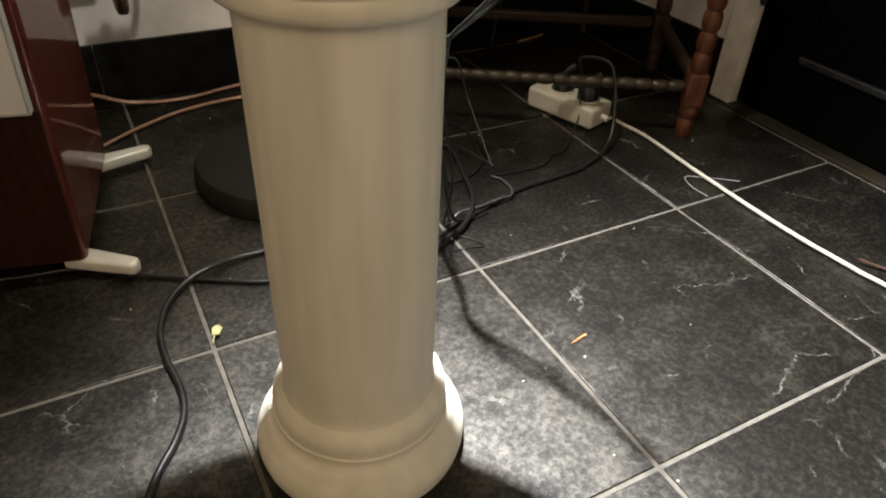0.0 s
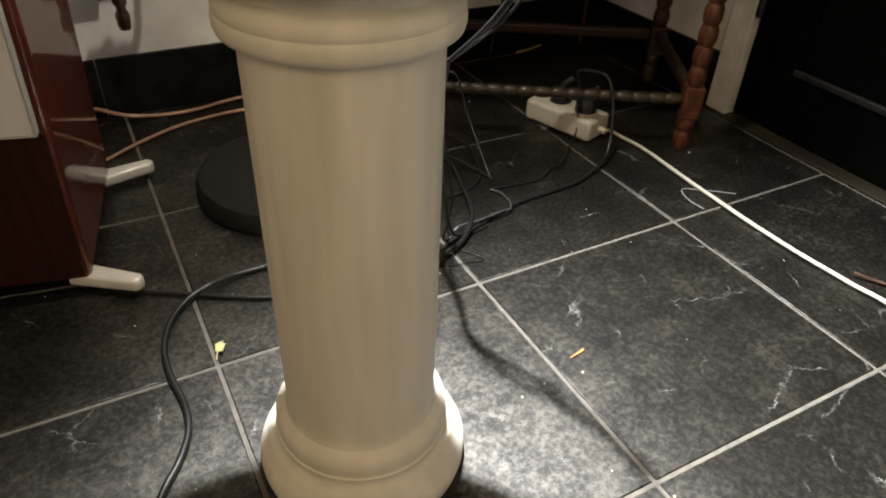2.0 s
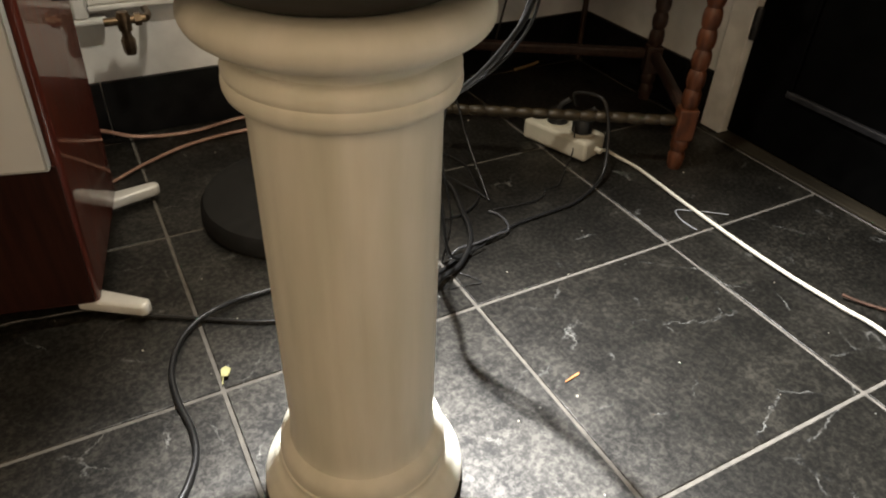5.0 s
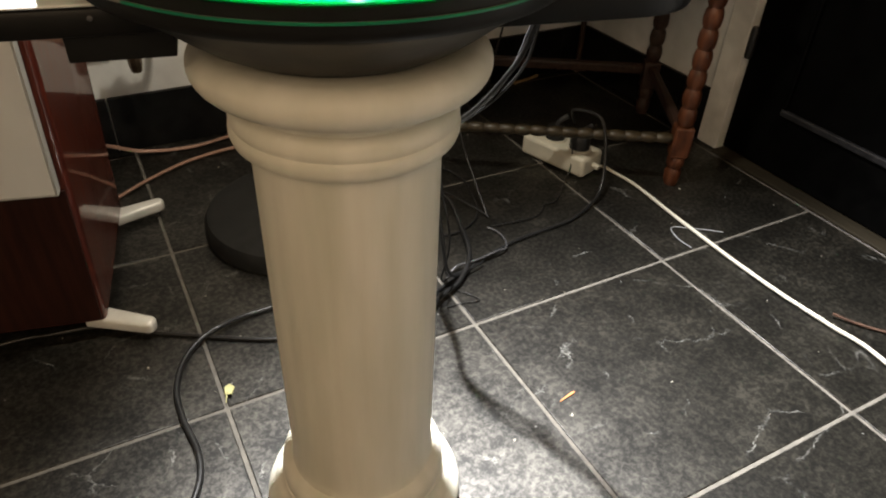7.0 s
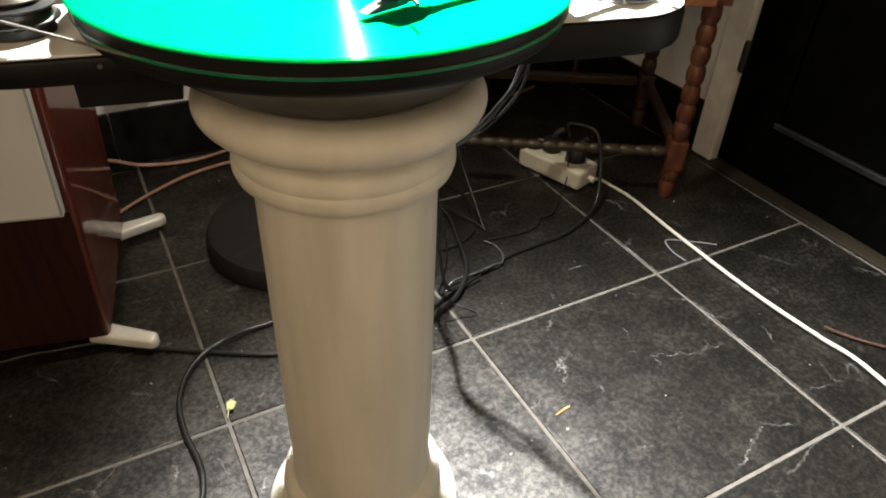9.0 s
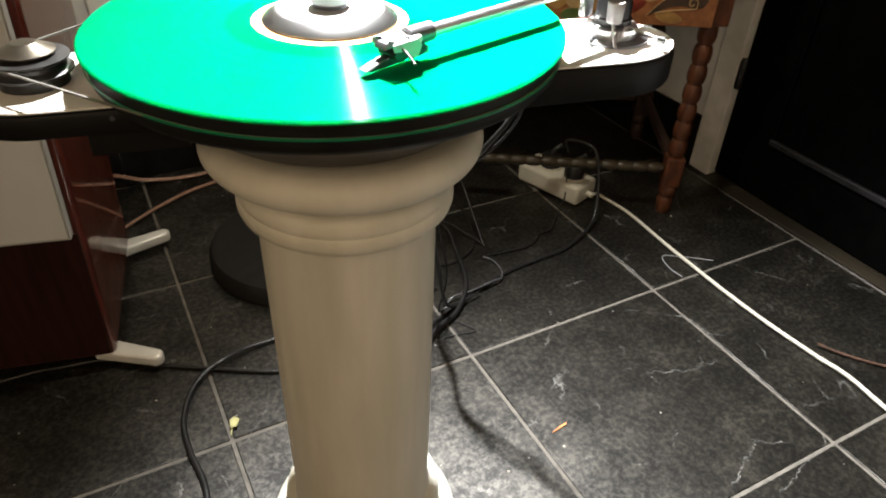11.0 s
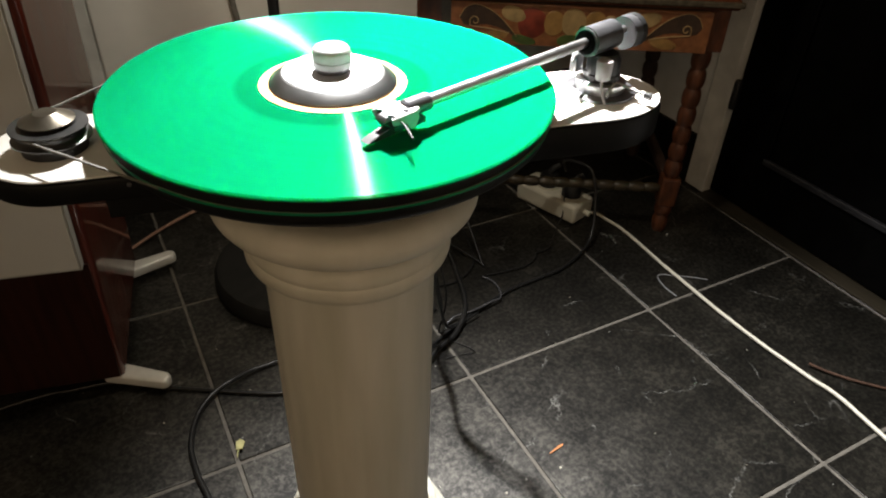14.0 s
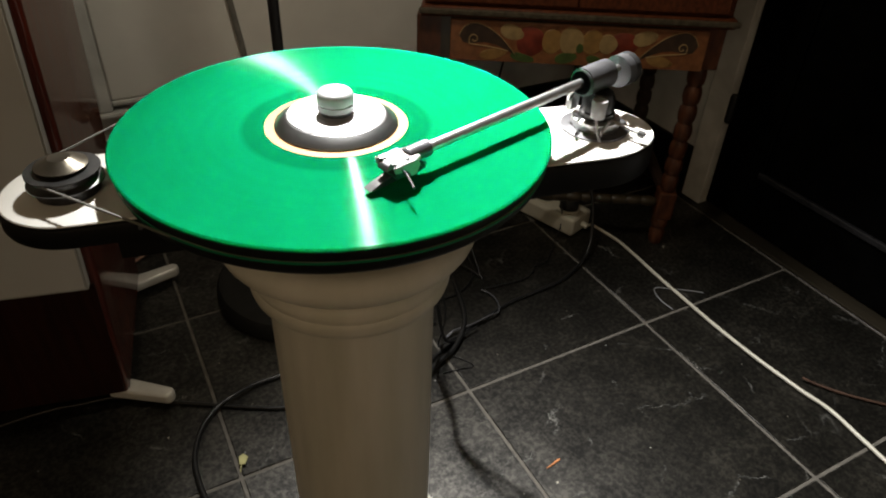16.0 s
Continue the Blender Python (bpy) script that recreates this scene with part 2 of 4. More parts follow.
GREEN_BELT_LIGHT = material("green_light_on_belt", (0.004, 0.17, 0.085), 0.4, 0, 0.1, 60, 0.02, 300)
BELT = material("grey_rubber_belt", (0.17, 0.165, 0.15), 0.55, 0, 0.2, 60, 0.03, 300)
CABLE = material("black_cable", (0.009, 0.009, 0.009), 0.36, 0, 0.2, 60, 0.02, 300)
CABLE_GREY = material("grey_cable", (0.05, 0.05, 0.052), 0.25, 0, 0.2, 60, 0.02, 300)
WHITE_PLASTIC = material("white_plastic", (0.56, 0.535, 0.45), 0.38, 0, 0.05, 40, 0.02, 200)
COPPER = material("copper_speaker_wire", (0.38, 0.225, 0.165), 0.35, 0.25, 0.15, 120, 0.04, 300)
BORE_SHADE = material("bore_shade", (0.002, 0.002, 0.002), 0.9, 0, 0.2, 60, 0.0, 300, spec=0.02)
BRONZE = material("worn_bronze_metal", (0.20, 0.18, 0.145), 0.30, 0.9, 0.15, 80, 0.05, 300)
BRASS = material("tarnished_brass", (0.13, 0.09, 0.055), 0.32, 0.9, 0.3, 80, 0.06, 300)
LABEL = material("orange_label", (0.58, 0.33, 0.14), 0.55, 0, 0.08, 60, 0.02, 300)
GLASSY = material("frosted_acrylic", (0.26, 0.27, 0.28), 0.3, 0, 0.05, 60, 0.02, 200)
DRY_LEAF = material("dry_leaf", (0.40, 0.38, 0.17), 0.6, 0, 0.25, 120, 0.1, 500)
ORANGE = material("orange_scrap", (0.50, 0.20, 0.07), 0.6, 0, 0.25, 120, 0.1, 500)
BRISTLE = material("twig_brown", (0.06, 0.03, 0.018), 0.6, 0, 0.3, 120, 0.1, 500)
CEILING = material("ceiling_paint", (0.55, 0.50, 0.42), 0.8, 0, 0.06, 6, 0.1, 90)


# ---- mesh helpers ----
def finish(bm, angle=35):
    """Smooth faces, with edges kept sharp above the angle."""
    bmesh.ops.recalc_face_normals(bm, faces=bm.faces)
    for f in bm.faces:
        f.smooth = True
    for e in bm.edges:
        e.smooth = len(e.link_faces) == 2 and e.calc_face_angle(0) < radians(angle)
    return bm


def part(name, bm, mat, parent=None, label="", place=None):
    """Link a bmesh as one mesh object, under a thing or part when a parent is given."""
    me = bpy.data.meshes.new(name)
    bm.to_mesh(me)
    bm.free()
    me.materials.append(mat)
    o = new(name, me)
    if parent:
        o.parent = parent
    if place:
        o.matrix_basis = place
    if label:
        o["label"] = label
    return o


def thing(name, label, category, group="", kind="", place=None):
    e = new(name)
    e.empty_display_size = 0.05
    if place:
        e.matrix_basis = place
    return tagged(e, label, category, group, kind)


def box(x0, x1, y0, y1, z0, z1, bevel=0.002, seg=2):
    bm = bmesh.new()
    bmesh.ops.create_cube(bm, size=1)
    bmesh.ops.transform(bm, matrix=Matrix.Translation(((x0 + x1) / 2, (y0 + y1) / 2, (z0 + z1) / 2)) @ Matrix.Diagonal((x1 - x0, y1 - y0, z1 - z0, 1)), verts=bm.verts)
    if bevel:
        bmesh.ops.bevel(bm, geom=bm.edges, offset=bevel, segments=seg, profile=0.5, affect="EDGES")
    finish(bm)
    for f in sorted(bm.faces, key=lambda f: -f.calc_area())[:6]:
        f.smooth = False
    return bm


def lathe(profile, n=64, flute=None):
    """Turn (r, z) pairs about z. flute(r, z, angle) may change the radius."""
    bm = bmesh.new()
    rings = []
    for r, z in profile:
        if r <= 1e-6:
            rings.append([bm.verts.new((0, 0, z))])
            continue
        ring = []
        for i in range(n):
            a = 2 * math.pi * i / n
            q = flute(r, z, a) if flute else r
            ring.append(bm.verts.new((q * math.cos(a), q * math.sin(a), z)))
        rings.append(ring)
    for lo, hi in zip(rings, rings[1:]):
        for i in range(n):
            j = (i + 1) % n
            if len(lo) == 1 and len(hi) == 1:
                continue
            if len(lo) == 1:
                bm.faces.new((lo[0], hi[j], hi[i]))
            elif len(hi) == 1:
                bm.faces.new((lo[i], lo[j], hi[0]))
            else:
                bm.faces.new((lo[i], lo[j], hi[j], hi[i]))
    return finish(bm)


def arc(r0, z0, r1, z1, bulge, n=8):
    """Profile points from (r0, z0) to (r1, z1), bowed outwards by bulge."""
    out = []
    for i in range(n + 1):
        t = i / n
        k = math.sin(math.pi * t) * bulge
        dr, dz = r1 - r0, z1 - z0
        length = math.hypot(dr, dz) or 1
        out.append((r0 + dr * t + dz / length * k, z0 + dz * t - dr / length * k))
    return out


def smooth_path(points, steps=10):
    """Catmull-Rom through the points."""
    pts = [Vector(p) for p in points]
    pts = [pts[0] * 2 - pts[1], *pts, pts[-1] * 2 - pts[-2]]
    out = []
    for a, b, c, d in zip(pts, pts[1:], pts[2:], pts[3:]):
        for i in range(steps):
            t = i / steps
            out.append(0.5 * (2 * b + (c - a) * t + (2 * a - 5 * b + 4 * c - d) * t * t + (3 * b - a - 3 * c + d) * t ** 3))
    out.append(pts[-2])
    return out


def tube(points, r, n=10, steps=10, radii=None):
    """A round tube along a smooth path."""
    path = smooth_path(points, steps) if steps > 1 else [Vector(p) for p in points]
    bm = bmesh.new()
    rings, up = [], Vector((0, 0, 1))
    for i, p in enumerate(path):
        d = (path[min(i + 1, len(path) - 1)] - path[max(i - 1, 0)]).normalized()
        side = d.cross(up)
        if side.length < 0.05:
            side = d.cross(Vector((1, 0, 0)))
        side.normalize()
        top = side.cross(d).normalized()
        rr = radii(i / (len(path) - 1)) if radii else r
        rings.append([bm.verts.new(p + (side * math.cos(2 * math.pi * k / n) + top * math.sin(2 * math.pi * k / n)) * rr) for k in range(n)])
    for a, b in zip(rings, rings[1:]):
        for k in range(n):
            bm.faces.new((a[k], a[(k + 1) % n], b[(k + 1) % n], b[k]))
    bm.faces.new(rings[0])
    bm.faces.new(list(reversed(rings[-1])))
    return finish(bm, 50)


def slab(outline, z0, z1, bevel=0.0015, seg=2):
    """A plate with the given outline (x, y)."""
    bm = bmesh.new()
    f = bm.faces.new([bm.verts.new((x, y, z0)) for x, y in outline])
    ext = bmesh.ops.extrude_face_region(bm, geom=[f])
    bmesh.ops.translate(bm, vec=(0, 0, z1 - z0), verts=[v for v in ext["geom"] if isinstance(v, bmesh.types.BMVert)])
    if bevel:
        rim = [e for e in bm.edges if abs(e.verts[0].co.z - e.verts[1].co.z) < 1e-6]
        bmesh.ops.bevel(bm, geom=rim, offset=bevel, segments=seg, profile=0.5, affect="EDGES")
    return finish(bm)


def rod(a, b, r, n=16):
    return tube([a, b], r, n, 1)


def joined(*bms):
    """Several bmeshes as one."""
    bm = bmesh.new()
    for b in bms:
        me = bpy.data.meshes.new("tmp")
        b.to_mesh(me)
        b.free()
        bm.from_mesh(me)
        bpy.data.meshes.remove(me)
    return bm


# ---- room ----
TILE_SIZE = 0.336
EAST, NORTH, WEST, SOUTH, TOP = 0.70, 0.70, -2.30, -2.80, 2.50


def wall(name, x0, x1, y0, y1, z0, z1, mat=WALL, label="rough white plastered wall above black tile skirting"):
    return tagged(part(name, box(x0, x1, y0, y1, z0, z1, 0), mat), label, "wall", kind="structure")


wall("wall_north", WEST - 0.1, EAST + 0.1, NORTH, NORTH + 0.1, 0, TOP)
wall("wall_west", WEST - 0.1, WEST, SOUTH, NORTH, 0, TOP)
wall("wall_south", WEST - 0.1, EAST + 0.1, SOUTH - 0.1, SOUTH, 0, TOP)
wall("wall_east", EAST, EAST + 0.1, 0.29, NORTH, 0, TOP)
wall("wall_east_far", EAST, EAST + 0.1, SOUTH, -0.62, 0, TOP)
wall("wall_over_door", EAST, EAST + 0.1, -0.62, 0.29, 2.08, TOP)
tagged(part("ceiling", box(WEST - 0.1, EAST + 0.1, SOUTH - 0.1, NORTH + 0.1, TOP, TOP + 0.1, 0), CEILING), "plain off-white ceiling", "ceiling", kind="structure")


def skirting(name, a, b, normal):
    """A run of black skirting tiles along a wall, from a to b."""
    run = thing(name, "glossy black tile skirting along the wall foot", "skirting", kind="structure")
    a, b, nrm = Vector((*a, 0)), Vector((*b, 0)), Vector((*normal, 0))
    total, d, s = (b - a).length, (b - a).normalized(), 0.0
    while s < total - 0.01:
        e = min(s + 0.331, total)
        m = Matrix((( d.x, nrm.x, 0, 0), (d.y, nrm.y, 0, 0), (0, 0, 1, 0), (0, 0, 0, 1)))
        bm = box(s + 0.001, e - 0.001, 0.0, 0.009, 0.001, 0.106, 0.0015)
        bmesh.ops.transform(bm, matrix=Matrix.Translation(a) @ m, verts=bm.verts)
        bmesh.ops.recalc_face_normals(bm, faces=bm.faces)
        part("skirting_tile", bm, SKIRT, run)
        s = e
    return run


skirting("skirting_north", (-1.355, NORTH), (EAST, NORTH), (0, -1))
skirting("skirting_east", (EAST, NORTH - 0.01), (EAST, 0.292), (-1, 0))

# the black door, its white post and its threshold
post = tagged(part("door_post", box(EAST - 0.012, EAST + 0.1, 0.236, 0.288, 0.0, 2.08, 0.003), JAMB), "chipped white painted door post beside black door", "door frame", kind="structure")
door = thing("door_1", "closed black painted panel door with grey lower moulding", "door", kind="structure")
part("door_leaf", box(EAST + 0.003, EAST + 0.045, -0.60, 0.234, 0.008, 2.06, 0.003), DOOR, door)
# Only the lower strip is lighter than the door leaf.
for y0, y1, z0, z1, mat in ((-0.46, 0.132, 0.118, 0.131, DOOR_EDGE), (-0.46, 0.132, 0.86, 0.873, DOOR), (0.121, 0.130, 0.131, 0.86, DOOR), (-0.46, -0.449, 0.131, 0.86, DOOR)):
    part("moulding", box(EAST - 0.005, EAST + 0.003, y0, y1, z0, z1, 0.003), mat, door, "moulding strip")
part("hinge", lathe([(0, 0.190), (0.006, 0.190), (0.0075, 0.195), (0.0075, 0.242), (0.006, 0.247), (0, 0.247)], 16), BLACK, door, "black barrel hinge", place=pose(EAST - 0.006, 0.230, 0))
tagged(part("threshold", box(0.6735, EAST + 0.05, -0.62, 0.234, 0.0, 0.006, 0.002), THRESH), "worn grey wooden threshold strip under black door", "threshold", kind="structure")

# flat panel radiator low on the north wall, with its valve
radiator = thing("radiator", "flat white enamelled panel radiator on the wall", "radiator", place=pose(0, 0, 0))
part("front_panel", box(-0.3515, 0.56, 0.678, 0.688, 0.2405, 0.80, 0.004, 3), RADIATOR, radiator)
part("back_panel", box(-0.351, 0.55, 0.689, 0.699, 0.246, 0.79, 0.003), RADIATOR, radiator)
part("side_rim", box(-0.375, -0.352, 0.674, 0.699, 0.2215, 0.806, 0.004), JAMB, radiator)
part("bottom_rim", box(-0.3515, 0.56, 0.676, 0.690, 0.231, 0.240, 0.003), JAMB, radiator)
part("corner_cap", box(-0.377, -0.326, 0.670, 0.699, 0.212, 0.221, 0.003), JAMB, radiator)
valve = thing("radiator_valve", "tarnished brass radiator valve with a faceted knob", "valve", place=pose(-0.305, 0.628, 0))
part("knob", lathe([(0, 0.172), (0.0085, 0.173), (0.0105, 0.180), (0.0115, 0.196), (0.0095, 0.2), (0.0075, 0.204), (0.0075, 0.212), (0, 0.212)], 8), BRASS, valve)
part("body", lathe([(0, 0.212), (0.010, 0.212), (0.011, 0.218), (0.011, 0.236), (0.008, 0.242), (0, 0.243)], 20), BRASS, valve)
part("pipe", rod((-0.03, 0.0, 0.228), (0.034, 0.0, 0.228), 0.0065), BRASS, valve)
part("union_nut", rod((0.016, 0.0, 0.228), (0.026, 0.0, 0.228), 0.0105, 6), BRASS, valve)
part("tail_pipe", tube([(0.034, 0.0, 0.228), (0.04, 0.02, 0.228), (0.04, 0.06, 0.228)], 0.006), BRASS, valve)
# The corner's shade is put into the pipe's dark brown colour.
tagged(part("heating_pipe", rod((0.676, 0.678, 0.0), (0.676, 0.678, 1.2), 0.0065), BROWN), "thin heating pipe in the corner, coloured dark brown for the shade", "pipe")
wall_cable = tagged(part("wall_cable", tube([(-0.127, 0.671, 0.78), (-0.123, 0.671, 0.6), (-0.129, 0.671, 0.45), (-0.121, 0.671, 0.36), (-0.113, 0.668, 0.28), (-0.12, 0.640, 0.15), (-0.11, 0.62, 0.006), (-0.04, 0.60, 0.004)], 0.0055), GREY_TWIN), "grey cable hanging down over the radiator", "cable")

# ---- loudspeaker ----
SPEAKER = Matrix.Translation((-0.4385, 0.188, 0)) @ pose(0, 0, 0, 0, 0, -11.0)
LEAN = pose(0, 0, 0, 0, 2.0, 0)


def loudspeaker():
    """Local x to the right along the front, y to the back; the front right corner stands at the origin."""
    s = thing("loudspeaker", "tall glossy mahogany floor loudspeaker with grey cloth grille", "loudspeaker", place=SPEAKER)
    part("cabinet", box(-0.215, 0, 0, 0.275, 0.022, 1.06, 0.009, 4), MAHOGANY, s, place=LEAN)
    part("front_panel", box(-0.214, -0.006, -0.003, 0.001, 0.030, 0.221, 0.001), MAHOGANY_UNLIT, s, place=LEAN)
    g = part("grille", box(-0.205, -0.0122, -0.017, -0.001, 0.2246, 1.04, 0.0015, 2), GRILLE, s, "grey cloth grille", place=LEAN)
    part("grille_rim", box(-0.0122, -0.0100, -0.0165, -0.001, 0.224, 1.042, 0.0015), GRILLE_RIM, g)
    part("grille_rim", box(-0.207, -0.0100, -0.0165, -0.001, 0.2225, 0.2245, 0.0015), GRILLE_RIM, g)
    for px, py, ang in ((-0.004, 0.014, -27), (-0.002, 0.258, 21), (-0.211, 0.014, 200), (-0.211, 0.258, 161)):
        outline = []
        for i in range(13):
            a = -math.pi / 2 + math.pi * i / 12
            outline.append((0.059 + 0.010 * math.cos(a), 0.010 * math.sin(a)))
        outline += [(-0.02, 0.0145), (-0.02, -0.0145)]
        f = part("foot", slab(outline, 0.009, 0.027, 0.005, 3), FOOT, s, "white enamelled outrigger foot", place=pose(px, py, 0, 0, 0, ang))
        part("spike", lathe([(0, 0.0), (0.004, 0.002), (0.005, 0.011), (0, 0.011)], 12), STEEL_DARK, f, place=pose(0.056, 0, 0))
    return s


loudspeaker()

# ---- column ----
COLUMN = (-0.2332, -0.1712)
column = thing("column", "cream fluted plaster column pedestal carrying the record player", "pedestal", place=pose(*COLUMN, 0))


def flutes(r, z, a):
    fade = max(0.0, min(1.0, (z - 0.088) / 0.02, (0.416 - z) / 0.012))
    return r - 0.0006 * fade * (0.5 + 0.5 * math.cos(20 * a)) ** 2


part("base", lathe([(0, 0.0), (0.094, 0.0), *arc(0.096, 0.002, 0.0885, 0.036, 0.0055), *arc(0.0865, 0.040, 0.080, 0.0555, -0.004), (0.0785, 0.0565), *arc(0.0785, 0.0575, 0.0675, 0.081, 0.0050), (0.0, 0.081)], 96), CREAM, column)
part("shaft", lathe([(0.0690, 0.0795), (0.0678, 0.083), (0.0671, 0.088), (0.0669, 0.095), (0.0670, 0.108), (0.0672, 0.20), (0.0673, 0.30), (0.0672, 0.404), (0.0673, 0.416), (0.0680, 0.4210)], 288, flutes), CREAM, column)
ovolo = [(0.0838 + 0.0150 * math.cos(radians(k)), 0.4746 + 0.0139 * math.sin(radians(k))) for k in range(-90, 86, 11)]
part("capital", lathe([(0, 0.4205), (0.0660, 0.4205), (0.0760, 0.4207), (0.0784, 0.4226), (0.0796, 0.4265), (0.0796, 0.4305), (0.0789, 0.4335), (0.0780, 0.4348), (0.0786, 0.4364), (0.0787, 0.4395), (0.0772, 0.4440), (0.0744, 0.4475), (0.0712, 0.4490), (0.0703, 0.4510), (0.0706, 0.4580), (0.0740, 0.4602), *ovolo, (0.080, 0.4885), (0, 0.4885)], 128), CREAM, column)

# ---- record player ----
CENTRE = Vector((-0.2365, -0.1715, 0))
SPINDLE = Vector((-0.2356, -0.1664, 0))      # the platter turns a little behind the middle of the plinth
AXIS = -11.2
player = thing("record_player", "black belt-drive record player with two white-topped pods", "turntable", place=Matrix.Translation(CENTRE) @ pose(0, 0, 0, 0, 0, AXIS))


def pod_outline(x_in, x_out, half, end, n=24):
    """A tongue along local x from x_in to a rounded end at x_out."""
    sgn = 1 if x_out > x_in else -1
    pts = [(x_in, -half * sgn)]
    for i in range(n + 1):
        a = -math.pi / 2 + math.pi * i / n
        pts.append((x_out - sgn * end + sgn * end * math.cos(a), sgn * half * math.sin(a)))
    pts.append((x_in, half * sgn))
    return pts


HUB = player.matrix_basis.inverted() @ SPINDLE
bowl = lathe([(0, 0.4893), (0.0755, 0.4893), (0.0785, 0.4905), (0.0900, 0.4965), (0.1010, 0.5040), (0.1120, 0.5120), (0.1230, 0.5195), (0.1330, 0.5255), (0.1394, 0.5289), (0, 0.5289)], 128)
for v in bowl.verts:      # the bowl leans from the column's axis to the spindle
    v.co += HUB * ((v.co.z - 0.4893) / 0.0396)
part("bowl", bowl, PLINTH, player)
part("platter", lathe([(0, 0.5290), (0.1395, 0.5290), (0.1440, 0.5310), (0.1466, 0.5345), (0.147, 0.5380), (0.147, 0.5483), (0.146, 0.5493), (0, 0.5493)], 160), PLATTER, player, place=Matrix.Translation(HUB))
pod = part("motor_pod", slab(pod_outline(-0.06, -0.221, 0.047, 0.047), 0.510, 0.5255, 0.003), PLINTH, player)
part("top_plate", slab(pod_outline(-0.125, -0.2195, 0.0455, 0.0455), 0.5256, 0.5272, 0.0006, 1), POD_TOP, pod, "white laminate top plate")
part("housing", box(-0.150, -0.095, -0.0425, 0.03, 0.4955, 0.511, 0.001), PLINTH, pod)
part("bolt", lathe([(0, 0), (0.0014, 0), (0.0014, 0.001), (0, 0.0013)], 12), ALU_MATT, pod, place=pose(-0.1335, -0.0470, 0.5205, 90, 0, 0))
arm_pod = part("arm_pod", slab(pod_outline(0.06, 0.250, 0.047, 0.060), 0.500, 0.5255, 0.004), PLINTH, player)
part("top_plate", slab(pod_outline(0.118, 0.2485, 0.0455, 0.0585), 0.5256, 0.5272, 0.0006, 1), POD_TOP, arm_pod, "white laminate top plate")
pulley = part("pulley", lathe([(0, 0.533), (0.0205, 0.533), (0.0235, 0.5348), (0.0235, 0.5358), (0.0205, 0.5368), (0.0195, 0.5380), (0.0195, 0.5405), (0.0228, 0.5425), (0.0228, 0.5434), (0.013, 0.5440), (0, 0.5440)], 48), STEEL_DARK, pod, "stepped dark steel pulley", place=pose(-0.1775, -0.0015, 0))
part("motor_boss", lathe([(0, 0.5273), (0.0195, 0.5273), (0.0195, 0.5332), (0, 0.5332)], 48), RUBBER, pulley)
part("pulley_cap", finish(lathe([(0, 0.5437), (0.0115, 0.5437), (0.0115, 0.5456), (0.0160, 0.5458), (0.0162, 0.5466), (0.0142, 0.5474), (0.0068, 0.5514), (0.0, 0.5515)], 64), 11), BRONZE, pulley)


def belt_loop(cx, r_big, px, py, r_small, z, width):
    """A thin band round two wheels, with tangent runs."""
    d = math.hypot(px - cx, py)
    base = math.atan2(py, px - cx)
    off = math.acos((r_big - r_small) / d)
    pts = []
    for i in range(121):
        a = base + off + (2 * math.pi - 2 * off) * i / 120
        pts.append((cx + r_big * math.cos(a), r_big * math.sin(a)))
    for i in range(31):
        a = base - off + 2 * off * i / 30
        pts.append((px + r_small * math.cos(a), py + r_small * math.sin(a)))
    bm = bmesh.new()
    n = len(pts)
    rings = []
    for i, (x, y) in enumerate(pts):
        ax, ay = pts[i - 1]
        bx, by = pts[(i + 1) % n]
        t = Vector((bx - ax, by - ay, 0)).normalized()
        out = Vector((t.y, -t.x, 0))
        rings.append([bm.verts.new(Vector((x, y, z)) + out * o + Vector((0, 0, h))) for o, h in ((0, -width), (0.0012, -width), (0.0012, width), (0, width))])
    for a, b in zip(rings, rings[1:] + rings[:1]):
        for k in range(4):
            bm.faces.new((a[k], a[(k + 1) % 4], b[(k + 1) % 4], b[k]))
    return finish(bm, 40)


part("belt", belt_loop(0, 0.1472, -0.1775 - HUB.x, -0.0015 - HUB.y, 0.0197, 0.5416, 0.0006), BELT, player, "thin grey rubber drive belt", place=Matrix.Translation(HUB))
# Green light off the record on the belt, drawn as a coloured ring.
part("belt_light_band", lathe([(0.1484, 0.5408), (0.1489, 0.5410), (0.1489, 0.5421), (0.1484, 0.5423), (0.1484, 0.5408)], 160), GREEN_BELT_LIGHT, player, "thin band for the green light on the belt round the platter", place=Matrix.Translation(HUB))

# tonearm, on the arm pod
PIVOT = Vector((-0.0445, -0.2045, 0))
arm_axis = (Vector((-0.194, -0.2455, 0)) - Vector((-0.058, -0.2085, 0))).normalized()
arm = thing("tonearm", "silver tube tonearm with round counterweight resting on the record", "tonearm", place=Matrix.Translation(PIVOT) @ pose(0, 0, 0, 0, 0, math.degrees(math.atan2(-arm_axis.y, -arm_axis.x))))
# local x runs from the headshell towards the counterweight
SET = pose(0.0065, -0.005, 0)
part("base_ring", lathe([(0, 0.5274), (0.0270, 0.5274), (0.0270, 0.5292), (0.0250, 0.5298), (0, 0.5298)], 48), ALU_MATT, arm, place=SET)
part("collar", lathe([(0, 0.5298), (0.0185, 0.5298), (0.0190, 0.5308), (0.0190, 0.5365), (0.0175, 0.5375), (0, 0.5375)], 40), ALU, arm, place=SET)
part("turret", lathe([(0, 0.5376), (0.0138, 0.5376), (0.0138, 0.5420), (0.0125, 0.5430), (0.0125, 0.5525), (0.0100, 0.5575), (0, 0.5575)], 32), BLACK, arm, "black bearing turret", place=SET)
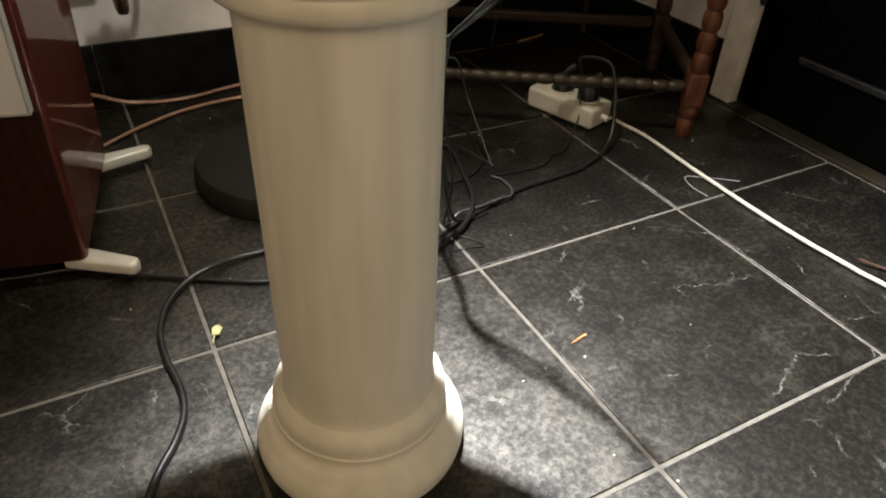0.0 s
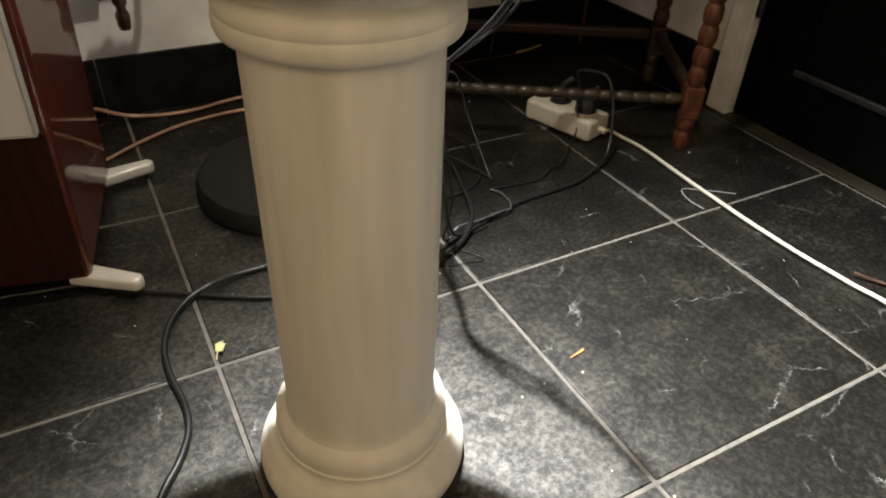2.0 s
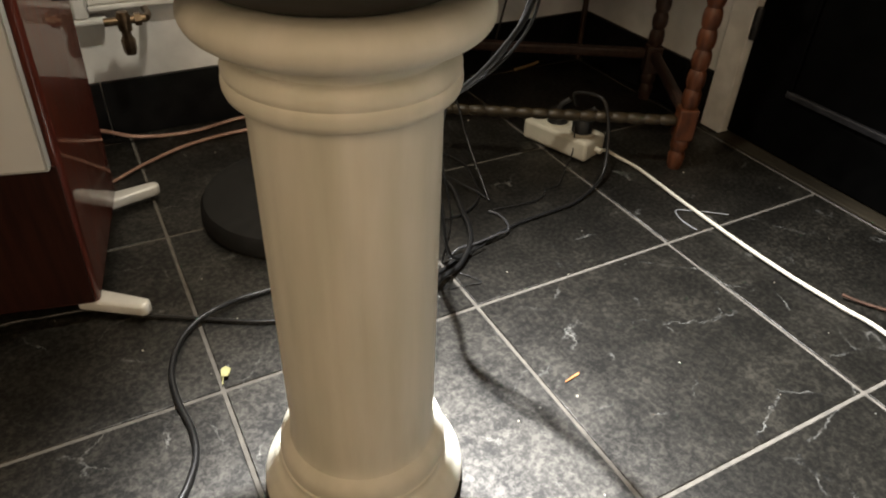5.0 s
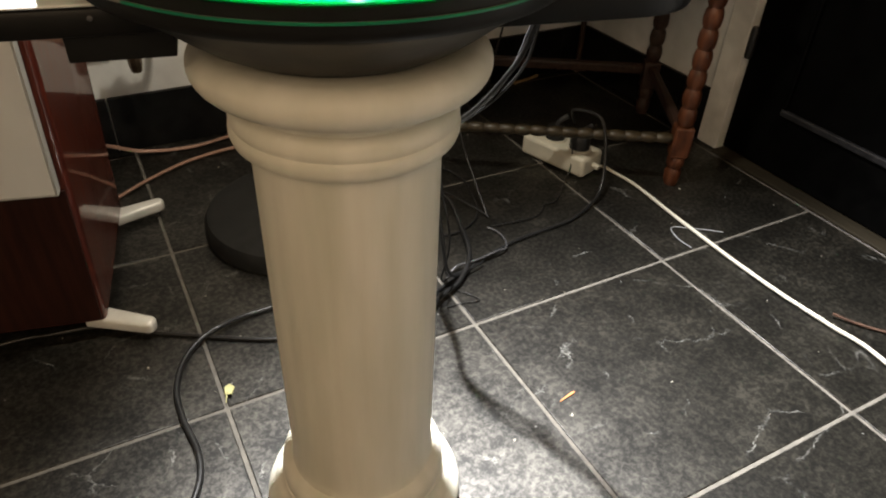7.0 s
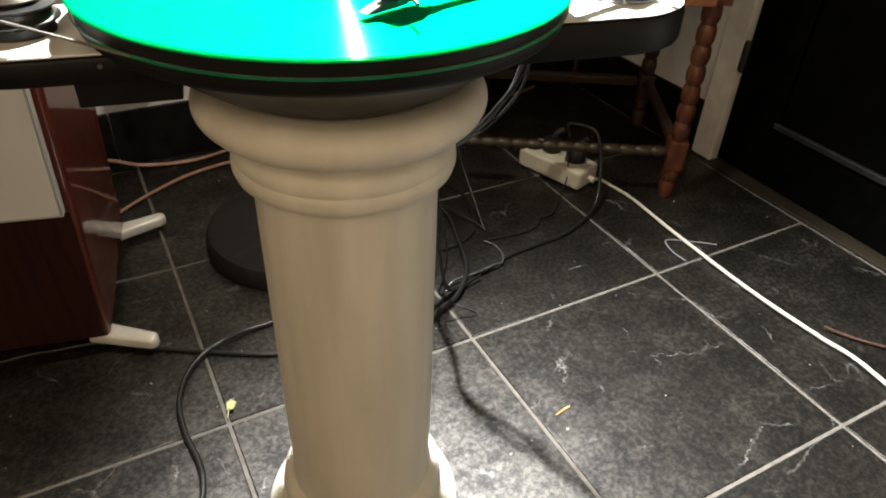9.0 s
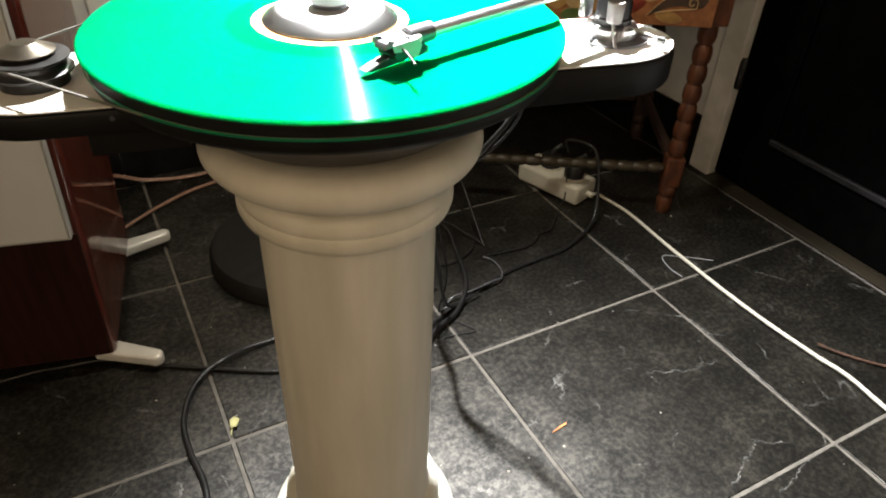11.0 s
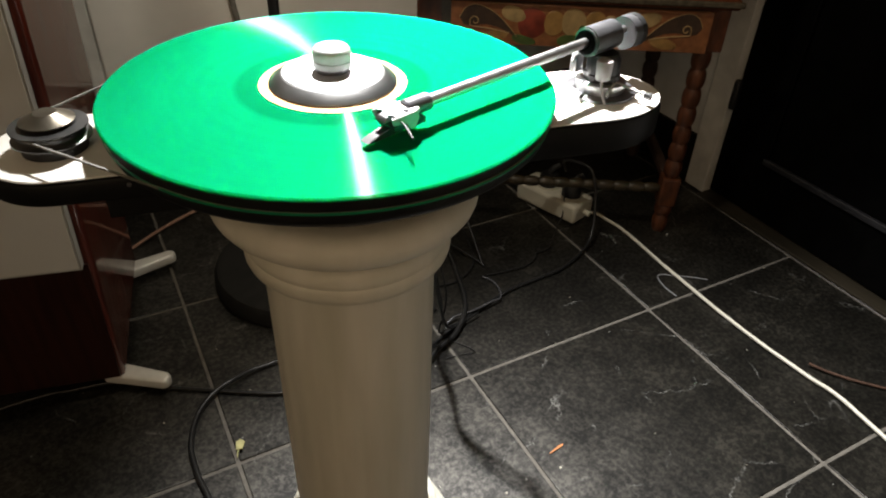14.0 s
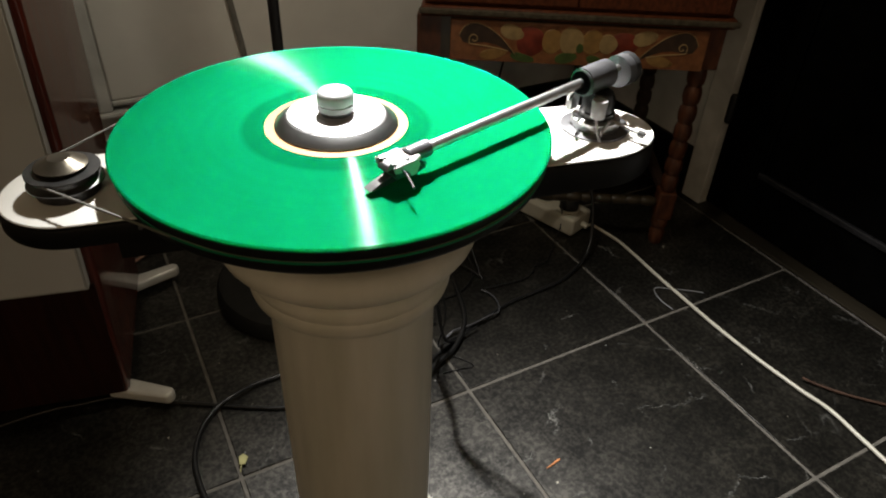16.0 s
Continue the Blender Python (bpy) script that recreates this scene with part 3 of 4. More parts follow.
part("yoke", lathe([(0, 0.5425), (0.0048, 0.5425), (0.0054, 0.5432), (0.0062, 0.5560), (0.0056, 0.5570), (0.0045, 0.5572), (0, 0.5572)], 32), CLAMP_TOP, arm, "tapered silver post", place=SET @ pose(0, 0, 0, 0, 0, -143) @ pose(0.0165, 0, 0))
part("yoke", box(-0.008, 0.002, 0.0095, 0.0155, 0.5395, 0.5545, 0.0015), ALU, arm)
part("lift_lever", tube([(-0.010, -0.0165, 0.543), (-0.0125, -0.0205, 0.5345), (-0.0145, -0.0255, 0.5285)], 0.0011, 10), CLAMP_TOP, arm)
part("lift_lever", tube([(0.002, -0.020, 0.5385), (-0.0065, -0.0215, 0.534), (-0.0095, -0.0225, 0.5315)], 0.0013, 10), CLAMP_TOP, arm)
part("bias_rod", rod((0.0064, -0.012, 0.5385), (0.011, -0.044, 0.5345), 0.0013, 10), ALU, arm)
part("bias_weight", rod((0.0105, -0.042, 0.5347), (0.0115, -0.047, 0.5343), 0.0028, 14), STEEL_DARK, arm)
part("arm_rest", tube([(-0.021, 0.004, 0.5535), (-0.014, 0.008, 0.5545), (-0.005, 0.009, 0.555)], 0.0014, 8), ALU, arm)
tube_z = 0.5675
part("bearing_housing", joined(rod((-0.012, 0, tube_z), (0.018, 0, tube_z), 0.0108, 40), rod((-0.0135, 0, tube_z), (-0.012, 0, tube_z), 0.0098, 40)), ALU_MATT, arm, "matt grey bearing barrel")
# Flat black disc for the shade inside the hollow barrel.
part("barrel_bore_shade", rod((-0.0141, 0, tube_z), (-0.0134, 0, tube_z), 0.0088, 32), BORE_SHADE, arm)
part("arm_tube", rod((-0.172, 0, 0.5660), (-0.0136, 0, tube_z), 0.0036, 20), ALU, arm)
part("rear_stub", rod((0.019, 0, tube_z), (0.036, 0, tube_z), 0.0030, 16), ALU, arm)
weight = part("counterweight", joined(rod((0.0335, 0, tube_z - 0.003), (0.0425, 0, tube_z - 0.003), 0.0125, 40)), ALU_MATT, arm, "grey disc counterweight")
part("weight_rim", joined(rod((0.0426, 0, tube_z - 0.003), (0.0480, 0, tube_z - 0.003), 0.0127, 40)), STEEL_DARK, weight)
part("arm_sleeve", rod((-0.185, 0, 0.5660), (-0.168, 0, 0.5662), 0.0055, 20), ALU_MATT, arm)
shell = part("headshell", box(-0.172, -0.154, -0.0080, 0.0075, 0.5612, 0.5648, 0.0010), CLAMP_TOP, arm, "silver headshell", place=Matrix.Translation((-0.183, 0, 0.0035)) @ pose(0, 0, 0, 0, 0, 1) @ Matrix.Diagonal((1.05, 1.0, 1, 1)) @ Matrix.Translation((0.157, 0, 0)))


def prism(profile, y0, y1):
    """A solid with a side profile in x and z."""
    bm = bmesh.new()
    f = bm.faces.new([bm.verts.new((x, y0, z)) for x, z in profile])
    ext = bmesh.ops.extrude_face_region(bm, geom=[f])
    bmesh.ops.translate(bm, vec=(0, y1 - y0, 0), verts=[v for v in ext["geom"] if isinstance(v, bmesh.types.BMVert)])
    bmesh.ops.bevel(bm, geom=bm.edges, offset=0.0005, segments=1, affect="EDGES")
    return finish(bm, 30)


part("side_plate", prism([(-0.176, 0.5645), (-0.158, 0.5650), (-0.156, 0.5600), (-0.159, 0.5545), (-0.163, 0.5545), (-0.166, 0.5590), (-0.175, 0.5600)], -0.0098, -0.0083), CLAMP_TOP, shell)
part("side_plate", prism([(-0.176, 0.5645), (-0.158, 0.5650), (-0.156, 0.5600), (-0.166, 0.5590), (-0.175, 0.5600)], 0.0078, 0.0092), CLAMP_TOP, shell)
part("shell_nose", prism([(-0.1722, 0.5648), (-0.1765, 0.5640), (-0.1780, 0.5605), (-0.1722, 0.5612)], -0.0050, 0.0045), ALU_MATT, shell)
part("cartridge", prism([(-0.150, 0.5560), (-0.152, 0.5598), (-0.170, 0.5598), (-0.174, 0.5575), (-0.172, 0.5545), (-0.154, 0.5535)], -0.0075, 0.0065), BLACK, shell, "black cartridge body")
part("stylus_guard", prism([(-0.156, 0.5560), (-0.170, 0.5572), (-0.184, 0.5535), (-0.1895, 0.5515), (-0.184, 0.5508), (-0.164, 0.5516)], -0.0042, 0.0032), RUBBER, shell)
part("terminal_block", box(-0.1535, -0.1490, -0.0070, 0.0060, 0.5535, 0.5580, 0.0008), ALU_MATT, shell)
part("finger_lift", tube([(-0.170, -0.0100, 0.5615), (-0.171, -0.015, 0.5605), (-0.176, -0.027, 0.5595)], 0.0008, 8), RUBBER, shell)
for px, py in ((-0.174, -0.0055), (-0.174, 0.0045), (-0.163, -0.0055)):
    part("screw", lathe([(0, 0.5647), (0.0016, 0.5647), (0.0016, 0.5659), (0, 0.5661)], 10), STEEL_DARK, shell, place=pose(px, py, 0))
for k, c in enumerate((RED, CABLE, LEAF, WHITE_PLASTIC)):
    part("signal_lead", tube([(-0.157, -0.004 + 0.0025 * k, 0.5605), (-0.154, -0.005 + 0.003 * k, 0.557), (-0.159, -0.004 + 0.0025 * k, 0.5565)], 0.0006, 6, 6), c, shell)

# the record and its clamp
record = part("record", lathe([(0.0035, 0.0), (0.1480, 0.0), (0.1502, 0.0006), (0.1502, 0.0016), (0.1490, 0.0026), (0.1455, 0.0022), (0.1450, 0.0019), (0.062, 0.0019), (0.0605, 0.0023), (0.052, 0.0024), (0.0, 0.0024)], 200), VINYL, place=Matrix.Translation((*SPINDLE.xy, 0.5495)))
tagged(record, "glossy translucent green vinyl record on the platter", "record")
part("label", lathe([(0, 0.00245), (0.0497, 0.00245), (0.0499, 0.0027), (0, 0.0028)], 96), LABEL, record, "pale orange paper label")
clamp = thing("record_clamp", "silver record clamp with a round centre knob", "record clamp", place=Matrix.Translation((*SPINDLE.xy, 0.5522)))
part("disc", lathe([(0, 0.0004), (0.0428, 0.0004), (0.0430, 0.0012), (0.0426, 0.0018), (0.0352, 0.0070), (0.0345, 0.0073), (0.0, 0.0073)], 96), CLAMP_METAL, clamp)
part("top_face", lathe([(0, 0.00735), (0.0338, 0.00735), (0.0336, 0.0078), (0, 0.0078)], 96), CLAMP_TOP, clamp)
part("neck", lathe([(0, 0.0078), (0.0108, 0.0078), (0.0108, 0.0108), (0, 0.0108)], 40), STEEL_DARK, clamp)


def knurl(r, z, a):
    return r + (0.00005 * math.cos(64 * a) if 0.0118 < z < 0.0224 and r > 0.011 else 0)


part("knob", lathe([(0, 0.0106), (0.0115, 0.0106), (0.0126, 0.0116), (0.0126, 0.0152), (0.0121, 0.0157), (0.0126, 0.0162), (0.0126, 0.0205), (0.0121, 0.0228), (0.0108, 0.0243), (0.0085, 0.0251), (0.0045, 0.0254), (0, 0.0255)], 192, knurl), CLAMP_TOP, clamp)

# ---- floor lamp ----
POLE = (-0.138, 0.335)
lamp = thing("floor_lamp", "black floor reading lamp with heavy round base and slim pole", "floor lamp", place=pose(*POLE, 0))
part("base", lathe([(0, 0.0), (0.141, 0.0), (0.144, 0.003), (0.143, 0.022), (0.138, 0.031), (0.128, 0.035), (0.02, 0.041), (0.016, 0.046), (0, 0.046)], 96), BLACK_BASE, lamp)
part("pole", rod((0, 0, 0.04), (0, 0, 1.16), 0.0075, 20), BLACK, lamp)
h = Vector((HEAD.x - POLE[0], HEAD.y - POLE[1], 0))
part("arm", tube([(0, 0, 1.15), (0, 0, 1.24), h * 0.3 + Vector((0, 0, 1.30)), h * 0.75 + Vector((0, 0, 1.29)), h + Vector((0, 0, 1.20))], 0.007, 12), BLACK, lamp)
bm = lathe([(0.012, 0.12), (0.030, 0.115), (0.042, 0.085), (0.055, 0.015), (0.054, 0.015), (0.040, 0.083), (0.029, 0.112), (0.012, 0.117)], 48)
part("shade", bm, BLACK, lamp, "black metal shade", place=Matrix.Translation(h + Vector((0, 0, HEAD.z - 0.01))))

# hanging lamp added out of view as the room light's assumed source
pendant = thing("assumed_ceiling_lamp", "assumed white hanging lamp on a long cord, out of view", "ceiling lamp", place=pose(ROOM_SOURCE[0], ROOM_SOURCE[1], 0))
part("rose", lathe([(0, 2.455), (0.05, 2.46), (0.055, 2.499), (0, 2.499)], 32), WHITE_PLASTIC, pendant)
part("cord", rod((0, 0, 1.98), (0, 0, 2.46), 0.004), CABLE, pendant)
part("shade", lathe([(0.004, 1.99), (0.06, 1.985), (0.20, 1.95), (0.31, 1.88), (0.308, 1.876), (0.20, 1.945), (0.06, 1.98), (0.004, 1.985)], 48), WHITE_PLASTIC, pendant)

# ---- painted cabinet on a stand ----
FRONT_R = Vector((0.512, 0.175, 0))
TABLE_TURN = math.degrees(math.atan2(-0.516, 0.857))
WIDTH, DEPTH = 0.445, 0.30
table = thing("cabinet_on_stand", "wooden cabinet on turned legs with flowers painted on its apron", "cabinet", place=Matrix.Translation(FRONT_R) @ pose(0, 0, 0, 0, 0, TABLE_TURN))
# local x to the right along the front, y to the back; the front right leg stands at the origin


def beads(length, count, r, square_at=()):
    """Profile along z of a bobbin-turned bar."""
    prof = [(0, 0.0)]
    step = length / count
    for i in range(count):
        for k in range(7):
            t = k / 6
            prof.append((r * (0.74 + 0.26 * math.sin(math.pi * t) ** 0.55), (i + t) * step))
    prof.append((0, length))
    return prof


def leg(x, y, mat):
    g = part("leg", lathe([(rr, z + 0.116) for rr, z in beads(0.237, 7, 0.0155)], 24), mat, table, place=pose(x, y, 0))
    part("block", box(-0.0165, 0.0165, -0.0165, 0.0165, 0.058, 0.116, 0.004), mat, g)
    part("foot", lathe([(0, 0), (0.011, 0.0), (0.0135, 0.008), (0.0150, 0.026), (0.0125, 0.032), (0.0115, 0.035), (0.0155, 0.041), (0.0155, 0.054), (0.013, 0.059), (0, 0.059)], 20), mat, g)
    part("top_block", box(-0.0185, 0.0235, -0.0185, 0.0185, 0.352, 0.421, 0.003), mat, g)


leg(0, 0, WOOD)
leg(-WIDTH, 0, WOOD)
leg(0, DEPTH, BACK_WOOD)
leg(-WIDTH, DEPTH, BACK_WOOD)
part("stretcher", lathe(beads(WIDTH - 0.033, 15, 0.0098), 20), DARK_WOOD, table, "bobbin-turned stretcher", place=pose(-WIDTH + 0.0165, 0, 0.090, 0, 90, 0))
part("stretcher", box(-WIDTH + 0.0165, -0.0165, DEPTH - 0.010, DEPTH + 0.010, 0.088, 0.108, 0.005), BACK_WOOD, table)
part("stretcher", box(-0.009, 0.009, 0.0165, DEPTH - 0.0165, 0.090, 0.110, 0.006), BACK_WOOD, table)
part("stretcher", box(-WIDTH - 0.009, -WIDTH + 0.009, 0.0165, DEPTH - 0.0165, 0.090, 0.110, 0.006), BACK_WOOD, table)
part("stand_top", box(-WIDTH - 0.012, 0.032, -0.030, DEPTH + 0.012, 0.4215, 0.438, 0.004, 3), SEAT_WOOD, table)
part("carcass", box(-WIDTH - 0.006, 0.026, -0.020, DEPTH + 0.010, 0.4384, 0.86, 0.003), SEAT_WOOD, table)
for k in range(2):
    x0 = -WIDTH + k * (WIDTH + 0.018) / 2
    door_leaf = part("cabinet_door", box(x0 + 0.001, x0 + (WIDTH + 0.018) / 2 - 0.001, -0.0275, -0.0202, 0.4440, 0.850, 0.002), SEAT_WOOD, table)
    part("knob", lathe([(0, 0), (0.004, 0), (0.004, 0.006), (0.009, 0.010), (0.008, 0.016), (0, 0.018)], 16), BROWN, door_leaf, place=pose(x0 + (0.02 if k else (WIDTH + 0.018) / 2 - 0.02), -0.0275, 0.66, 90, 0, 0))
part("edge_moulding", box(-WIDTH - 0.014, 0.036, -0.036, -0.0302, 0.4265, 0.4360, 0.0025), MOULDING, table, "grey-brown edge moulding")
apron = part("apron", box(-WIDTH + 0.036, -0.004, -0.0255, -0.0188, 0.352, 0.417, 0.0015), PANEL, table, "apron panel painted with fruit and scrolls")
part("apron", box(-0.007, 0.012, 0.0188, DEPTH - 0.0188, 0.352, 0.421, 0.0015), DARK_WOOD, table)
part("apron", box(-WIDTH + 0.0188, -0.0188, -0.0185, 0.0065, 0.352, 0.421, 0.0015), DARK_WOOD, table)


def blob(cx, cz, rx, rz, mat, name, depth=0.0006, tilt=0.0, power=1.0):
    """A raised dab of paint on the apron front."""
    bm = bmesh.new()
    n = 22
    ring = []
    for i in range(n):
        a = 2 * math.pi * i / n
        x, z = rx * math.cos(a), rz * math.sin(a) * (1 - 0.25 * power * math.cos(a) * 0.5)
        x, z = x * math.cos(tilt) - z * math.sin(tilt), x * math.sin(tilt) + z * math.cos(tilt)
        ring.append((cx + x, cz + z))
    lo = [bm.verts.new((x, -0.0255, z)) for x, z in ring]
    hi = [bm.verts.new((cx + (x - cx) * 0.94, -0.0255 - depth, cz + (z - cz) * 0.94)) for x, z in ring]
    for i in range(n):
        bm.faces.new((lo[i], lo[(i + 1) % n], hi[(i + 1) % n], hi[i]))
    bm.faces.new(hi)
    part(name, finish(bm), mat, apron)


MID, CZ = -WIDTH / 2 + 0.016, 0.385
SPAN = 0.93


def scroll(sx):
    """A brown comma-shaped scroll: a round head at the outer end, a tail that thins towards the middle, a pale rim and a curl inside."""
    def spine(t):
        return MID + sx * (0.203 - 0.098 * t), CZ + 0.006 + 0.010 * math.sin(math.pi * t) - 0.026 * t * t

    top, low = [], []
    for k in range(15):
        t = k / 14
        x, z = spine(t)
        half = 0.0175 * math.sqrt(max(0.0, 1 - ((0.26 - t) / 0.262) ** 2)) if t < 0.26 else 0.0175 * (1 - (t - 0.26) / 0.76) ** 0.8
        top.append((x, z + half))
        low.append((x, z - half * 0.9))
    ring = top + low[::-1][1:-1]
    bm = bmesh.new()
    lo = [bm.verts.new((x, -0.0255, z)) for x, z in ring]
    hi = [bm.verts.new((x, -0.0260, z)) for x, z in ring]
    for i in range(len(ring)):
        j = (i + 1) % len(ring)
        bm.faces.new((lo[i], lo[j], hi[j], hi[i]))
    bm.faces.new(hi)
    part("scroll", finish(bm), BROWN, apron)
    part("scroll_line", tube([(x, -0.0262, z) for x, z in top], 0.0007, 6, 4), PALE, apron)
    curl = []
    for k in range(13):
        a, r = radians(-60 + 34 * k), 0.0095 * (1 - k / 16)
        curl.append((MID + sx * (0.177 + r * math.cos(a)), -0.0264, CZ + 0.003 + r * math.sin(a)))
    part("scroll_line", tube([(MID + sx * 0.118, -0.0264, CZ - 0.014), (MID + sx * 0.146, -0.0264, CZ - 0.009), *curl], 0.0010, 6, 5), PALE, apron)


for sx in (-SPAN, SPAN):
    scroll(sx)
    blob(MID + sx * 0.143, CZ - 0.020, 0.022, 0.009, YELLOW, "petal", 0.0008, -0.2 * sx)
    blob(MID + sx * 0.112, CZ + 0.016, 0.020, 0.012, PALE, "petal", 0.0008, 0.3 * sx)
blob(MID - 0.074, CZ + 0.003, 0.023, 0.024, RED, "flower", 0.0007)
blob(MID + 0.072, CZ + 0.004, 0.024, 0.020, RED, "flower", 0.0007, 0.2)
blob(MID - 0.040, CZ + 0.004, 0.017, 0.020, YELLOW, "fruit", 0.0010)
blob(MID - 0.010, CZ + 0.007, 0.020, 0.022, PALE, "fruit", 0.0013)
blob(MID + 0.024, CZ + 0.006, 0.018, 0.020, YELLOW, "fruit", 0.0010)
blob(MID + 0.048, CZ + 0.004, 0.015, 0.016, PALE, "fruit", 0.0014)
blob(MID + 0.004, CZ - 0.004, 0.006, 0.008, LEAF, "fruit_core", 0.0018)
blob(MID - 0.016, CZ - 0.021, 0.018, 0.009, LEAF, "leaf", 0.0016, 0.2)
blob(MID - 0.086, CZ - 0.024, 0.020, 0.007, LEAF, "leaf", 0.0012, -0.2)
blob(MID + 0.030, CZ - 0.023, 0.014, 0.007, LEAF, "leaf", 0.0012, -0.3)

# ---- power strip and cords ----
strip = thing("power_strip", "white plastic socket block with black plugs in it", "power strip", place=Matrix.Translation((0.350, 0.314, 0)) @ pose(0, 0, 0, 0, 0, math.degrees(math.atan2(-0.113, 0.038))))
# local x along the block towards its cord, y to the far side
bm = box(-0.075, 0.066, -0.004, 0.060, 0.002, 0.041, 0.007, 3)
part("body", bm, WHITE_PLASTIC, strip)
for cx in (-0.022, 0.032):
    part("socket_rim", lathe([(0.0195, 0.041), (0.0225, 0.041), (0.0222, 0.0445), (0.0200, 0.0445), (0.0195, 0.041)], 32), WHITE_PLASTIC, strip, place=pose(cx, 0.029, 0))
    plug = part("plug", lathe([(0, 0.0412), (0.0185, 0.0412), (0.0185, 0.062), (0.015, 0.068), (0, 0.070)], 24), CABLE, strip, "black round plug", place=pose(cx, 0.029, 0))
    part("cord_exit", tube([(0, 0, 0.066), (0.004, 0.004, 0.078), (0.014, 0.012, 0.088)], 0.005, 10, 6), RUBBER, plug)
part("gland", rod((0.066, 0.030, 0.020), (0.078, 0.030, 0.018), 0.0055, 14), WHITE_PLASTIC, strip)


def cable(name, label, points, r, mat, category="cable", steps=10):
    return tagged(part(name, tube(points, r, 10, steps), mat), label, category)


cable("extension_cord", "white round mains cord lying across the tiles", [(0.409, 0.254, 0.018), (0.424, 0.257, 0.012), (0.436, 0.240, 0.0052), (0.442, 0.20, 0.0052), (0.441, 0.154, 0.0052), (0.436, 0.08, 0.0052), (0.434, 0.02, 0.0052), (0.432, -0.06, 0.0052), (0.434, -0.141, 0.0052), (0.441, -0.22, 0.0052), (0.446, -0.30, 0.0052), (0.40, -0.50, 0.0052), (0.2, -0.8, 0.0052), (0.1, -1.3, 0.0052)], 0.0030, WHITE_PLASTIC, "power cord")
cable("black_cable", "thick black mains cord looping from the socket block", [(0.388, 0.318, 0.082), (0.374, 0.31, 0.112), (0.380, 0.262, 0.126), (0.387, 0.240, 0.113), (0.382, 0.215, 0.06), (0.352, 0.183, 0.014), (0.283, 0.152, 0.0045), (0.232, 0.144, 0.004), (0.173, 0.140, 0.004), (0.132, 0.133, 0.004), (0.076, 0.116, 0.004), (0.033, 0.101, 0.004), (-0.015, 0.081, 0.004), (-0.09, 0.05, 0.004), (-0.17, 0.06, 0.004), (-0.250, 0.084, 0.004), (-0.289, 0.103, 0.004), (-0.341, 0.134, 0.004), (-0.398, 0.169, 0.004), (-0.448, 0.205, 0.004), (-0.508, 0.217, 0.004), (-0.566, 0.224, 0.004), (-0.8, 0.22, 0.004), (-1.1, 0.26, 0.004)], 0.0028, CABLE, "power cord")
cable("looped_cord", "black cord curling over the tiles past the column", [(0.02, 0.15, 0.004), (-0.05, 0.14, 0.004), (-0.15, 0.155, 0.004), (-0.239, 0.147, 0.004), (-0.279, 0.144, 0.006), (-0.312, 0.132, 0.010), (-0.339, 0.122, 0.007), (-0.366, 0.095, 0.004), (-0.383, 0.051, 0.004), (-0.385, 0.004, 0.004), (-0.380, -0.043, 0.004), (-0.383, -0.078, 0.004), (-0.397, -0.110, 0.004), (-0.428, -0.158, 0.004), (-0.46, -0.25, 0.004), (-0.45, -0.45, 0.004), (-0.5, -0.9, 0.004)], 0.0037, CABLE, "power cord")
BUNDLE = [(-0.043, -0.130, 0.500), (-0.043, -0.122, 0.470), (-0.044, -0.114, 0.446), (-0.046, -0.105, 0.419), (-0.050, -0.090, 0.393), (-0.059, -0.074, 0.367), (-0.068, -0.057, 0.347), (-0.073, -0.027, 0.321), (-0.058, 0.012, 0.295), (-0.040, 0.058, 0.21), (-0.012, 0.078, 0.09), (0.012, 0.088, 0.02), (0.05, 0.10, 0.006)]
for k, (dx, dy, mat, txt) in enumerate(((0, 0, CABLE, "black tonearm signal cable hanging from the player"), (0.004, 0.003, CABLE_GREY, "grey signal cable hanging from the player"), (0.007, -0.001, CABLE, "thin black earth lead hanging from the player"))):
    pts = [(x + dx + 0.003 * math.sin(k * 2 + i), y + dy, z) for i, (x, y, z) in enumerate(BUNDLE)]
    if k == 1:
        pts[-2:] = [(0.010, 0.104, 0.010), (0.035, 0.114, 0.009), (0.064, 0.113, 0.010), (0.106, 0.119, 0.010), (0.126, 0.124, 0.007), (0.139, 0.147, 0.004), (0.140, 0.173, 0.003), (0.131, 0.189, 0.003)]
    if k == 2:
        pts[-2:] = [(-0.004, 0.092, 0.012), (0.019, 0.098, 0.010), (0.05, 0.10, 0.010), (0.075, 0.106, 0.010)]
    cable("signal_cable", txt, pts, (0.0024, 0.0020, 0.0014)[k], mat)
cable("thin_cable", "thin black cable tied round the cabinet leg", [(0.131, 0.360, 0.13), (0.150, 0.345, 0.128), (0.158, 0.320, 0.075), (0.153, 0.265, 0.035), (0.149, 0.222, 0.005), (0.1485, 0.220, 0.004), (0.136, 0.252, 0.008), (0.109, 0.309, 0.010), (0.05, 0.33, 0.006), (-0.02, 0.30, 0.004)], 0.0018, CABLE)
cable("thin_cable", "thin black cable lying in a tangle behind the column", [(0.02, 0.19, 0.003), (0.046, 0.199, 0.003), (0.086, 0.198, 0.003), (0.124, 0.217, 0.003), (0.145, 0.244, 0.003), (0.160, 0.285, 0.003), (0.168, 0.315, 0.003), (0.169, 0.347, 0.003), (0.150, 0.392, 0.003), (0.10, 0.41, 0.003)], 0.0019, CABLE)
